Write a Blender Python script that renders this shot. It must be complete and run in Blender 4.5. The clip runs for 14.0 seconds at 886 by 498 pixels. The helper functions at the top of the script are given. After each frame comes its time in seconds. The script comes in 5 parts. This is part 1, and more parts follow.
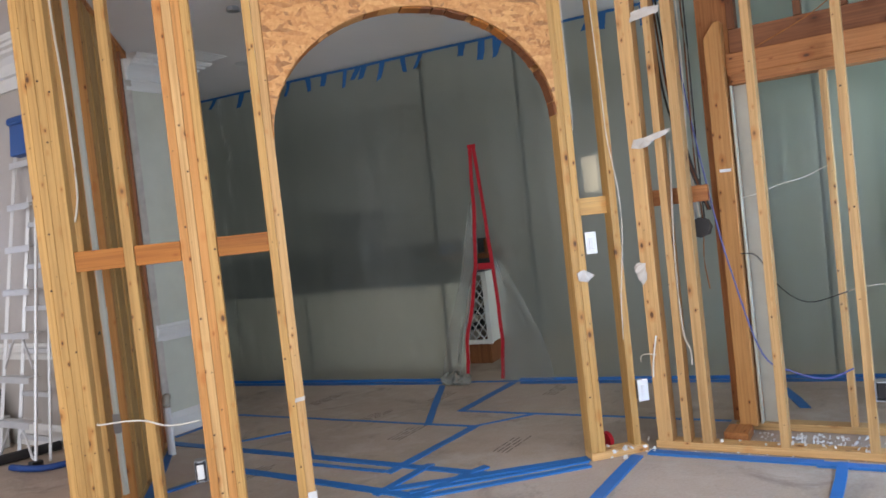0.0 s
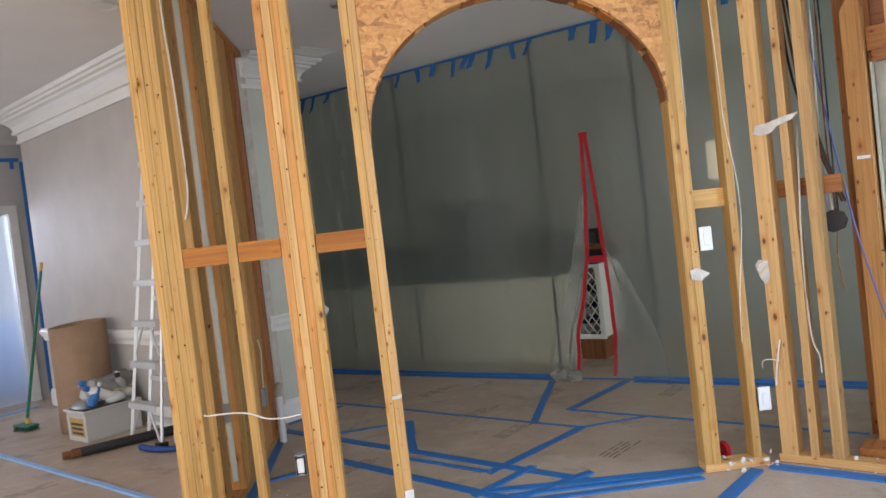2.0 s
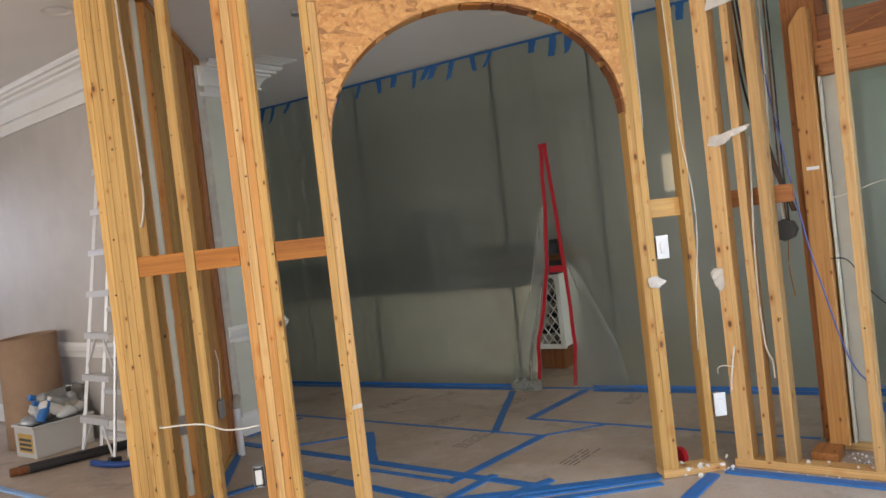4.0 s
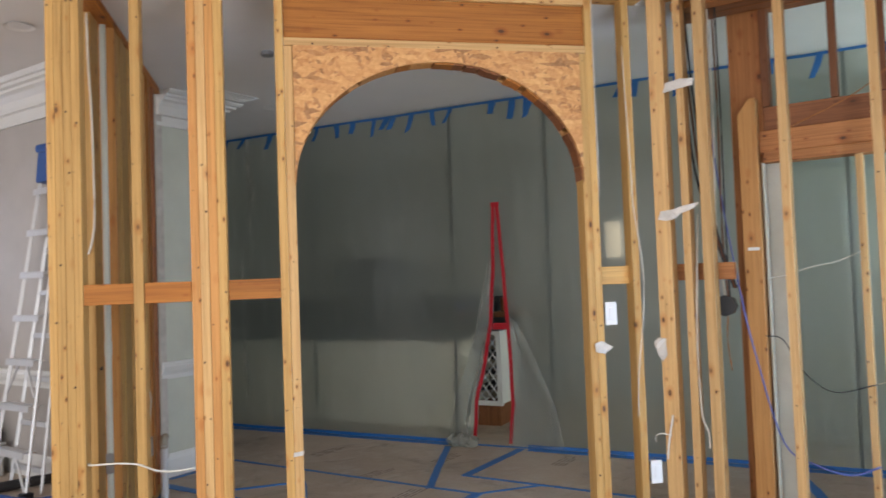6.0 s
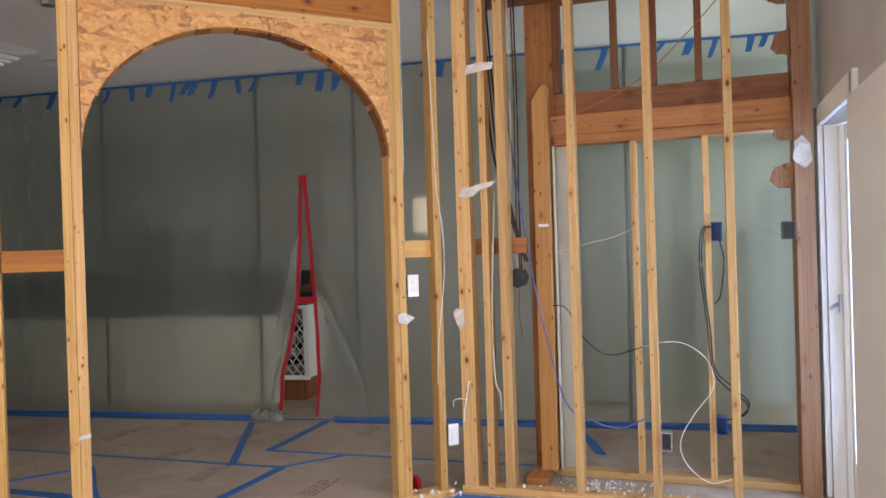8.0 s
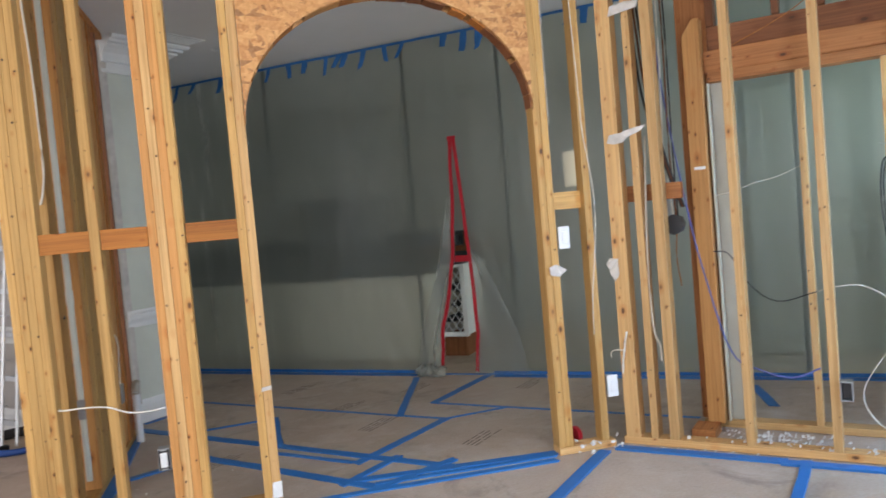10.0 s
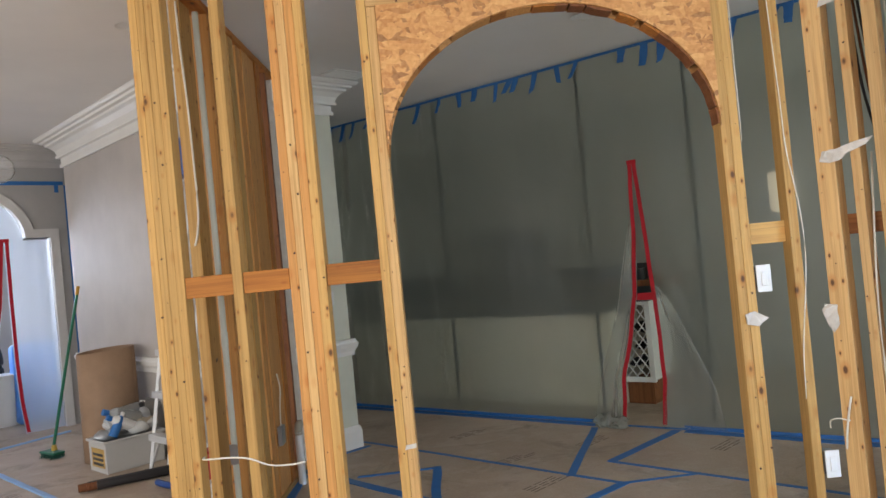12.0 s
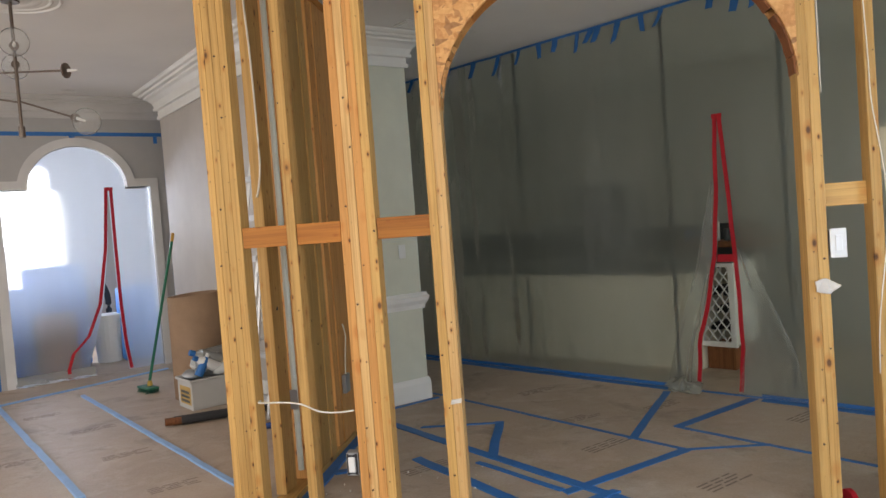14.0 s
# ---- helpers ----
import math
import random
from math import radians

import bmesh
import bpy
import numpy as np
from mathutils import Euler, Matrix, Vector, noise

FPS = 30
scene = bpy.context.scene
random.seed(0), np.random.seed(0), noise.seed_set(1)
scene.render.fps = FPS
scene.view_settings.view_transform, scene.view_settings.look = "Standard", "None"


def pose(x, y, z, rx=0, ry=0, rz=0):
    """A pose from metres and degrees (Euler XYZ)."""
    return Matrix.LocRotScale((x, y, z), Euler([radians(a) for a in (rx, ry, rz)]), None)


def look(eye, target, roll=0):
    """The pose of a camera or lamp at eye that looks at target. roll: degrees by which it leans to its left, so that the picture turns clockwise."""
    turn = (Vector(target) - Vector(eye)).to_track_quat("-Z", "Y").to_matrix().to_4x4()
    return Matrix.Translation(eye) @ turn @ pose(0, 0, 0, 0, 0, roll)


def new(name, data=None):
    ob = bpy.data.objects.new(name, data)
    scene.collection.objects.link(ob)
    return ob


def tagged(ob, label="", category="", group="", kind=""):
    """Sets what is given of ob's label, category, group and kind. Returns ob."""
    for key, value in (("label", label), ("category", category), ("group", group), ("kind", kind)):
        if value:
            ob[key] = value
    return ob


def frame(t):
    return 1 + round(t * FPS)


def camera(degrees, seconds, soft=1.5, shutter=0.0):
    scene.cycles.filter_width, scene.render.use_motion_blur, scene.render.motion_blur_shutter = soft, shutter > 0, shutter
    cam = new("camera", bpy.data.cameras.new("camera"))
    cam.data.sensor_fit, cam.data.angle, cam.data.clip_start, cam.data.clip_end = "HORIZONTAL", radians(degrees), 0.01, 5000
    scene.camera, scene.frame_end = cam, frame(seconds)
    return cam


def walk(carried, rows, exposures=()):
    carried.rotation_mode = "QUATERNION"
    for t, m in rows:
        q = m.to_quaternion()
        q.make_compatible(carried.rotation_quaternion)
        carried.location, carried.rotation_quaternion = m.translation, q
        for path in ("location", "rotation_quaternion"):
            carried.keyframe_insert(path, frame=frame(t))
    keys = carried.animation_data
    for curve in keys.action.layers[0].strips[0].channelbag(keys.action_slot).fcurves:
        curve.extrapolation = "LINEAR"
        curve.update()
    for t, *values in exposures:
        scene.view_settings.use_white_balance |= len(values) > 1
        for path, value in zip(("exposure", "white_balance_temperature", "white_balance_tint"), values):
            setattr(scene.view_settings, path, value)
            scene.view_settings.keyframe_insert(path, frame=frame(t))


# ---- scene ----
cam = camera(61.8, 14.0, shutter=0.5)

PATH = [
    (0, (0.374, 0.131, 1.296), (0.821, 2.08, 1.23), -6.3),
    (0.5, (0.373, 0.124, 1.287), (0.764, 2.082, 1.188), -6.7),
    (1, (0.388, 0.142, 1.291), (0.757, 2.103, 1.159), -6.3),
    (1.5, (0.439, 0.195, 1.299), (0.704, 2.168, 1.104), -6.4),
    (2, (0.513, 0.226, 1.33), (0.629, 2.221, 1.263), -6.6),
    (2.5, (0.572, 0.223, 1.318), (0.699, 2.217, 1.242), -8.7),
    (3, (0.591, 0.225, 1.314), (0.769, 2.217, 1.272), -9.0),
    (3.2, (0.564, 0.215, 1.312), (0.776, 2.203, 1.263), -8.5),
    (5.3, (0.472, 0.247, 1.306), (0.679, 2.236, 1.301), -3.6),
    (5.5, (0.452, 0.243, 1.323), (0.72, 2.224, 1.365), -2.0),
    (6, (0.399, 0.213, 1.331), (0.808, 2.169, 1.406), -2.1),
    (6.5, (0.383, 0.169, 1.345), (0.984, 2.073, 1.451), -2.2),
    (7, (0.411, 0.17, 1.333), (1.228, 1.991, 1.468), -1.6),
    (7.2, (0.408, 0.166, 1.328), (1.299, 1.954, 1.415), -2.3),
    (9.3, (0.445, 0.161, 1.298), (1.21, 2.007, 1.232), -3.2),
    (9.5, (0.431, 0.15, 1.288), (1.123, 2.025, 1.232), -3.3),
    (10, (0.446, 0.136, 1.288), (0.927, 2.075, 1.196), -5.0),
    (10.5, (0.533, 0.226, 1.296), (0.912, 2.186, 1.184), -5.1),
    (11, (0.642, 0.34, 1.304), (0.763, 2.336, 1.254), -3.4),
    (11.5, (0.662, 0.418, 1.303), (0.582, 2.416, 1.271), -4.3),
    (12, (0.671, 0.535, 1.324), (0.646, 2.534, 1.353), -5.5),
    (12.5, (0.745, 0.575, 1.328), (0.699, 2.575, 1.332), -6.4),
    (13, (0.843, 0.579, 1.314), (0.604, 2.564, 1.266), -6.1),
    (13.5, (0.881, 0.585, 1.305), (0.574, 2.559, 1.221), -5.4),
    (14, (0.881, 0.591, 1.313), (0.577, 2.566, 1.241), -4.3),
]
EXPOSURE = [(0, -0.35, 5730, 13), (1.5, -0.35, 5870, 12), (3, -0.37, 6220, 11), (5.5, -0.44, 6360, 13), (6.5, -0.33, 5500, 11), (7, -0.39, 5740, 15), (9.5, -0.35, 6480, 20), (10, -0.31, 5780, 11), (10.5, -0.31, 5800, 12), (11.5, -0.37, 6280, 11), (12.5, -0.43, 6050, 9), (13, -0.37, 6380, 11), (14, -0.49, 6430, 10)]
walk(cam, [(t, look(eye, target, roll)) for t, eye, target, roll in PATH], EXPOSURE)

# ---- light and world ----
world = bpy.data.worlds.new("daylight")
scene.world = world
world.use_nodes = True
wn = world.node_tree.nodes
sky = wn.new("ShaderNodeTexSky")
sky.sky_type = "NISHITA"
sky.sun_disc = False
sky.sun_elevation, sky.sun_rotation = radians(40), radians(200)
wn["Background"].inputs["Strength"].default_value = 0.12
world.node_tree.links.new(sky.outputs[0], wn["Background"].inputs[0])


def area_lamp(name, eye, target, sx, sy, watts, colour):
    lamp = bpy.data.lights.new(name, "AREA")
    lamp.shape, lamp.size, lamp.size_y, lamp.energy, lamp.color = "RECTANGLE", sx, sy, watts, colour
    ob = new(name, lamp)
    ob.matrix_world = look(eye, target)
    return ob


R2 = math.sqrt(0.5)
HOUSE = Matrix.Rotation(radians(-45), 4, "Z")       # local x runs along the right wall, local y away from it
SHEET = Matrix.Rotation(-math.atan2(0.618, 0.786), 4, "Z")  # along the hung plastic


def sn(s, n, z=0.0):
    return Vector(((s + n) * R2, (n - s) * R2, z))


area_lamp("window_light_rear", sn(-1.9, -2.98, 1.55), sn(-1.9, 3, 1.2), 3.5, 1.65, 158, (1.0, 0.94, 0.86))
# unseen fill from the right, added to brighten wall end and stud sides
area_lamp("window_light_east", sn(0.93, 1.4, 1.5), sn(-3, 2.4, 1.2), 1.9, 1.5, 90, (0.98, 0.98, 1.0))
# ambient fill added for the hall, aimed low to lift its floor
area_lamp("window_light_side", sn(-5.8, -2.98, 1.55), sn(-5.8, 3, -0.4), 2.1, 1.65, 84, (1.0, 0.90, 0.85))
area_lamp("door_light", sn(1.7, 4.1, 1.1), sn(-1, 4.0, 0.7), 1.3, 1.9, 165, (0.58, 0.78, 1.0))
area_lamp("hall_window_light", sn(-10.5, 2.2, 1.65), sn(-6.5, 2.2, 0.2), 0.85, 1.5, 160, (0.82, 0.88, 1.0))
# fill lamp added behind the film to brighten kitchen and film from the right
area_lamp("kitchen_window_light", sn(2.55, 7.4, 1.6), sn(-2, 6.6, 1.0), 2.3, 1.35, 90, (0.97, 1.0, 0.84))
# second kitchen fill, added so the film's left part is not too dark
area_lamp("kitchen_west_light", sn(-10.5, 6.6, 1.6), sn(-4, 6.2, 1.2), 1.4, 1.35, 22, (0.97, 1.0, 0.84))
# fill lamp added against blank wall to brighten ceiling and film at the right
area_lamp("pantry_light", sn(0.78, 5.25, 1.75), sn(-0.6, 5.3, 2.7), 0.7, 1.0, 19, (0.82, 1.0, 0.90))

# ---- materials ----


def material(name):
    m = bpy.data.materials.new(name)
    m.use_nodes = True
    n, l = m.node_tree.nodes, m.node_tree.links
    return m, n, l, n["Principled BSDF"]


def ramp(n, l, src, stops):
    r = n.new("ShaderNodeValToRGB")
    e = r.color_ramp.elements
    while len(e) < len(stops):
        e.new(0.5)
    for el, (p, c) in zip(e, stops):
        el.position, el.color = p, (*c, 1) if len(c) == 3 else c
    l.new(src, r.inputs[0])
    return r.outputs[0]


def coords(n, l, scale, shift=True, rot=(0, 0, 0)):
    tc, mp = n.new("ShaderNodeTexCoord"), n.new("ShaderNodeMapping")
    mp.inputs["Scale"].default_value = scale
    mp.inputs["Rotation"].default_value = rot
    out = tc.outputs["Object"]
    if shift:
        oi, mu, ad = n.new("ShaderNodeObjectInfo"), n.new("ShaderNodeMath"), n.new("ShaderNodeVectorMath")
        mu.operation, mu.inputs[1].default_value = "MULTIPLY", 37.0
        l.new(oi.outputs["Random"], mu.inputs[0])
        l.new(out, ad.inputs[0])
        l.new(mu.outputs[0], ad.inputs[1])
        out = ad.outputs[0]
    l.new(out, mp.inputs["Vector"])
    return mp.outputs[0]


def noise_tex(n, l, vec, scale, detail=4.0, rough=0.55, dist=0.0):
    t = n.new("ShaderNodeTexNoise")
    t.inputs["Scale"].default_value, t.inputs["Detail"].default_value = scale, detail
    t.inputs["Roughness"].default_value, t.inputs["Distortion"].default_value = rough, dist
    l.new(vec, t.inputs["Vector"])
    return t.outputs["Fac"]


def mix(n, l, fac, a, b, kind="MIX"):
    m = n.new("ShaderNodeMix")
    m.data_type, m.blend_type = "RGBA", kind
    for sock, v in ((m.inputs[0], fac), (m.inputs[6], a), (m.inputs[7], b)):
        if isinstance(v, (int, float)):
            sock.default_value = v
        elif isinstance(v, tuple):
            sock.default_value = (*v, 1)
        else:
            l.new(v, sock)
    return m.outputs[2]


def bump(n, l, bsdf, height, strength, dist=0.002):
    b = n.new("ShaderNodeBump")
    b.inputs["Strength"].default_value, b.inputs["Distance"].default_value = strength, dist
    l.new(height, b.inputs["Height"])
    l.new(b.outputs[0], bsdf.inputs["Normal"])


def lumber(name, light, dark, rough=0.55):
    """Sawn softwood: grain along local z, growth rings, knots, a shade of its own for each board."""
    m, n, l, b = material(name)
    fine = noise_tex(n, l, coords(n, l, (95, 95, 1.6)), 1.0, 5, 0.65, 0.5)
    broad = noise_tex(n, l, coords(n, l, (16, 16, 0.7)), 1.0, 3, 0.5, 1.2)
    base = ramp(n, l, broad, [(0.28, tuple(0.45 * a + 0.55 * c for a, c in zip(light, dark))), (0.48, light), (0.72, tuple(0.72 * a + 0.28 * c for a, c in zip(light, dark)))])
    base = mix(n, l, ramp(n, l, fine, [(0.44, (0, 0, 0)), (0.66, (0.6,) * 3)]), base, tuple(0.66 * c for c in dark))
    for scale, limit, ring, heart in (((11, 11, 6.0), 0.34, 0.28, 0.13), ((24, 24, 12), 0.46, 0.24, 0.13)):
        v = n.new("ShaderNodeTexVoronoi")
        v.inputs["Scale"].default_value = 1.0
        l.new(coords(n, l, scale), v.inputs["Vector"])
        sp, gt = n.new("ShaderNodeSeparateColor"), n.new("ShaderNodeMath")
        gt.operation, gt.inputs[1].default_value = "GREATER_THAN", limit
        l.new(v.outputs["Color"], sp.inputs[0])
        l.new(sp.outputs[0], gt.inputs[0])
        for reach, strength, shade in ((ring, 0.55, tuple(c * k for c, k in zip(dark, (0.92, 0.72, 0.55)))), (heart, 0.95, (0.085, 0.035, 0.014))):
            mask, cut = ramp(n, l, v.outputs["Distance"], [(0.55 * reach, (strength,) * 3), (reach, (0, 0, 0))]), n.new("ShaderNodeMath")
            cut.operation = "MULTIPLY"
            l.new(mask, cut.inputs[0])
            l.new(gt.outputs[0], cut.inputs[1])
            base = mix(n, l, cut.outputs[0], base, shade)
    oi = n.new("ShaderNodeObjectInfo")
    hs = n.new("ShaderNodeHueSaturation")
    mr = n.new("ShaderNodeMapRange")
    mr.inputs[3].default_value, mr.inputs[4].default_value = 0.82, 1.15
    l.new(oi.outputs["Random"], mr.inputs[0])
    l.new(mr.outputs[0], hs.inputs["Value"])
    l.new(base, hs.inputs["Color"])
    l.new(hs.outputs[0], b.inputs["Base Color"])
    b.inputs["Roughness"].default_value = rough
    b.inputs["Specular IOR Level"].default_value = 0.3
    bump(n, l, b, fine, 0.35)
    return m


def painted(name, colour, rough=0.5, stain=0.06, scale=3.0, relief=0.12, spec=0.4):
    m, n, l, b = material(name)
    vec = coords(n, l, (1, 1, 1), shift=False)
    big = noise_tex(n, l, vec, scale, 4, 0.6)
    col = mix(n, l, ramp(n, l, big, [(0.35, (0, 0, 0)), (0.7, (1, 1, 1))]), tuple(c * (1 + stain) for c in colour), tuple(c * (1 - stain) for c in colour))
    l.new(col, b.inputs["Base Color"])
    b.inputs["Roughness"].default_value = rough
    b.inputs["Specular IOR Level"].default_value = spec
    bump(n, l, b, noise_tex(n, l, vec, 160, 3), relief)
    return m


def plain(name, colour, rough=0.45, metal=0.0, wear=0.10, scale=14.0):
    m, n, l, b = material(name)
    f = noise_tex(n, l, coords(n, l, (1, 1, 1)), scale, 5, 0.6)
    l.new(mix(n, l, f, tuple(c * (1 + wear) for c in colour), tuple(c * (1 - wear) for c in colour)), b.inputs["Base Color"])
    b.inputs["Roughness"].default_value, b.inputs["Metallic"].default_value = rough, metal
    bump(n, l, b, f, 0.08)
    return m


def osb_material():
    m, n, l, b = material("osb")
    layers = []
    for k, (rot, sc) in enumerate(((0.5, (18, 1, 60)), (-0.75, (20, 1, 70)), (1.3, (16, 1, 55)), (0.05, (15, 1, 52)))):
        v = n.new("ShaderNodeTexVoronoi")
        v.inputs["Scale"].default_value = 1.0
        vec = coords(n, l, tuple(1 / c for c in sc), False, (0, rot, 0))
        vec.node.vector_type = "TEXTURE"
        warp = n.new("ShaderNodeVectorMath")
        warp.inputs[1].default_value = (k * 7.3, 0, k * 3.1)
        l.new(vec, warp.inputs[0])
        l.new(warp.outputs[0], v.inputs["Vector"])
        layers.append(v.outputs["Color"])
    grey = []
    for c in layers:
        s = n.new("ShaderNodeSeparateColor")
        l.new(c, s.inputs[0])
        grey.append((s.outputs[0], s.outputs[1]))
    val = grey[0][0]
    for a, w in grey[1:]:
        mm = n.new("ShaderNodeMix")
        g = n.new("ShaderNodeMath")
        g.operation, g.inputs[1].default_value = "GREATER_THAN", 0.60
        l.new(w, g.inputs[0])
        l.new(g.outputs[0], mm.inputs[0])
        l.new(val, mm.inputs[2])
        l.new(a, mm.inputs[3])
        val = mm.outputs[0]
    col = ramp(n, l, val, [(0.0, (0.20, 0.070, 0.016)), (0.22, (0.44, 0.180, 0.044)), (0.6, (0.54, 0.245, 0.066)), (1.0, (0.64, 0.335, 0.110))])
    fine = noise_tex(n, l, coords(n, l, (60, 60, 60), False), 1, 4)
    l.new(mix(n, l, 0.25, col, ramp(n, l, fine, [(0.3, (0.3, 0.14, 0.04)), (0.7, (0.8, 0.5, 0.22))])), b.inputs["Base Color"])
    b.inputs["Roughness"].default_value = 0.6
    bump(n, l, b, val, 0.4)
    return m


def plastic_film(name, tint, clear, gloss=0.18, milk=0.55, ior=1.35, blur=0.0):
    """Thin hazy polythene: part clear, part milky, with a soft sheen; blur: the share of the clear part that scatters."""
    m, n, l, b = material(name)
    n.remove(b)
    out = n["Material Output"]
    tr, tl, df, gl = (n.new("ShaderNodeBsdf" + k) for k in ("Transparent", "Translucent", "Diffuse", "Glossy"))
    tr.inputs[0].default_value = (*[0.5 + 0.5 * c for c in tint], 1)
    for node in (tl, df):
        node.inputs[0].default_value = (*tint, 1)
    gl.inputs["Roughness"].default_value = gloss
    gl.inputs[0].default_value = (0.9, 0.92, 0.9, 1)
    vec = coords(n, l, (1, 1, 1), False)
    w = noise_tex(n, l, vec, 2.2, 5, 0.6, 0.8)
    bm_ = n.new("ShaderNodeBump")
    bm_.inputs["Strength"].default_value, bm_.inputs["Distance"].default_value = 0.25, 0.015
    l.new(w, bm_.inputs["Height"])
    for node in (tl, df, gl):
        l.new(bm_.outputs[0], node.inputs["Normal"])
    a, c, e = (n.new("ShaderNodeMixShader") for _ in range(3))
    a.inputs[0].default_value = milk
    l.new(df.outputs[0], a.inputs[1])
    l.new(tl.outputs[0], a.inputs[2])
    haze = n.new("ShaderNodeMapRange")
    haze.inputs[3].default_value, haze.inputs[4].default_value = clear - 0.10, clear + 0.10
    l.new(w, haze.inputs[0])
    l.new(haze.outputs[0], c.inputs[0])
    l.new(a.outputs[0], c.inputs[1])
    if blur:
        rf, sm = n.new("ShaderNodeBsdfRefraction"), n.new("ShaderNodeMixShader")
        rf.inputs["Color"].default_value = tr.inputs[0].default_value
        rf.inputs["Roughness"].default_value, rf.inputs["IOR"].default_value = 0.45, 1.12
        sm.inputs[0].default_value = blur
        l.new(tr.outputs[0], sm.inputs[1])
        l.new(rf.outputs[0], sm.inputs[2])
        l.new(sm.outputs[0], c.inputs[2])
    else:
        l.new(tr.outputs[0], c.inputs[2])
    fr = n.new("ShaderNodeFresnel")
    fr.inputs[0].default_value = ior
    l.new(bm_.outputs[0], fr.inputs["Normal"])
    l.new(fr.outputs[0], e.inputs[0])
    l.new(c.outputs[0], e.inputs[1])
    l.new(gl.outputs[0], e.inputs[2])
    l.new(e.outputs[0], out.inputs[0])
    return m


def floor_material():
    """Builder's floor paper with dust, scuffs and darker stains."""
    m, n, l, b = material("floor_paper")
    vec = coords(n, l, (1, 1, 1), False)
    big = noise_tex(n, l, vec, 0.9, 5, 0.6, 0.6)
    mid = noise_tex(n, l, vec, 4.5, 6, 0.65, 0.3)
    fine = noise_tex(n, l, vec, 70, 4, 0.6)
    col = ramp(n, l, big, [(0.3, (0.33, 0.250, 0.180)), (0.5, (0.42, 0.325, 0.240)), (0.72, (0.50, 0.405, 0.315))])
    dust = ramp(n, l, mid, [(0.48, (0, 0, 0)), (0.68, (0.6,) * 3)])
    col = mix(n, l, dust, col, (0.58, 0.515, 0.435))
    stain = ramp(n, l, noise_tex(n, l, vec, 2.3, 5, 0.7, 0.9), [(0.55, (0, 0, 0)), (0.68, (0.7,) * 3)])
    col = mix(n, l, stain, col, (0.185, 0.138, 0.098))
    col = mix(n, l, 0.18, col, ramp(n, l, fine, [(0.3, (0.25, 0.2, 0.15)), (0.7, (0.6, 0.53, 0.45))]))
    l.new(col, b.inputs["Base Color"])
    l.new(ramp(n, l, mid, [(0.3, (0.42,) * 3), (0.7, (0.62,) * 3)]), b.inputs["Roughness"])
    bump(n, l, b, mid, 0.15, 0.006)
    return m


PINE_Y = lumber("pine_yellow", (0.58, 0.348, 0.112), (0.46, 0.232, 0.062))
PINE_O = lumber("pine_orange", (0.55, 0.275, 0.082), (0.42, 0.172, 0.044))
PINE_P = lumber("pine_pale", (0.62, 0.385, 0.155), (0.49, 0.260, 0.085))
FIR_R = lumber("fir_red", (0.45, 0.172, 0.030), (0.26, 0.080, 0.013))
FIR_D = lumber("fir_dark", (0.23, 0.088, 0.031), (0.14, 0.048, 0.017))
TREATED = lumber("treated_pine", (0.54, 0.318, 0.098), (0.40, 0.205, 0.056))
OSB = osb_material()
GREY_WALL = painted("grey_green_paint", (0.63, 0.645, 0.55))
HALL_PAINT = painted("greige_paint", (0.47, 0.44, 0.405))
TRIM = painted("white_trim", (0.80, 0.80, 0.77), 0.35, 0.03)
CEIL = painted("ceiling_paint", (0.80, 0.795, 0.775), 0.7, 0.03, 1.2)
FLOOR = floor_material()
# tint kept dark: the back room's dimness is partly in this colour
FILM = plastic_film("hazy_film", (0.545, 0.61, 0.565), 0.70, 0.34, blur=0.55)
FLAP = plastic_film("loose_flap_film", (0.78, 0.80, 0.78), 0.84, 0.30, 0.5)
CRUMPLE = plastic_film("crumpled_film", (0.88, 0.90, 0.84), 0.62, 0.2, 0.6)
# pale bluish copy of the film; daylight behind it is put into the tint
FILM_HALL = plastic_film("daylit_film", (0.84, 0.88, 0.94), 0.58, 0.25, 0.8, blur=0.75)
BLUE = plain("blue_painter_tape", (0.026, 0.150, 0.43), 0.5, 0, 0.18, 9)
DUSTY = plain("dusty_painter_tape", (0.27, 0.45, 0.74), 0.55, 0, 0.2, 9)
CREAM = painted("cream_board_edge", (0.55, 0.50, 0.38), 0.7, 0.08)
RED = plain("red_zip_tape", (0.43, 0.002, 0.014), 0.65, 0, 0.12)
WHITE_P = plain("white_plastic", (0.74, 0.74, 0.72), 0.35, 0, 0.03)
BLACK = plain("black_rubber", (0.018, 0.018, 0.02), 0.5)
NAIL = plain("nail_iron", (0.06, 0.03, 0.015), 0.6, 0.3)
ALU = plain("aluminium", (0.66, 0.67, 0.68), 0.45, 0.45, 0.06, 30)
STEEL = plain("galvanised_steel", (0.42, 0.44, 0.46), 0.45, 0.8)
POLE = plain("dark_pole", (0.02, 0.025, 0.025), 0.4, 0.4)
KRAFT = painted("kraft_paper", (0.31, 0.205, 0.13), 0.75, 0.10, 5)
PVC = plain("pvc_pipe", (0.58, 0.61, 0.53), 0.35, 0, 0.08)
CABLE_W = plain("white_cable", (0.72, 0.68, 0.58), 0.45)
CABLE_B = plain("black_cable", (0.02, 0.02, 0.022), 0.5)
CABLE_V = plain("violet_cable", (0.10, 0.12, 0.34), 0.45)
TORN = painted("torn_wallboard_paper", (0.55, 0.51, 0.455), 0.8, 0.16, 12, 0.4)
GYPSUM = painted("broken_gypsum", (0.50, 0.45, 0.38), 0.9, 0.12, 12, 0.4)
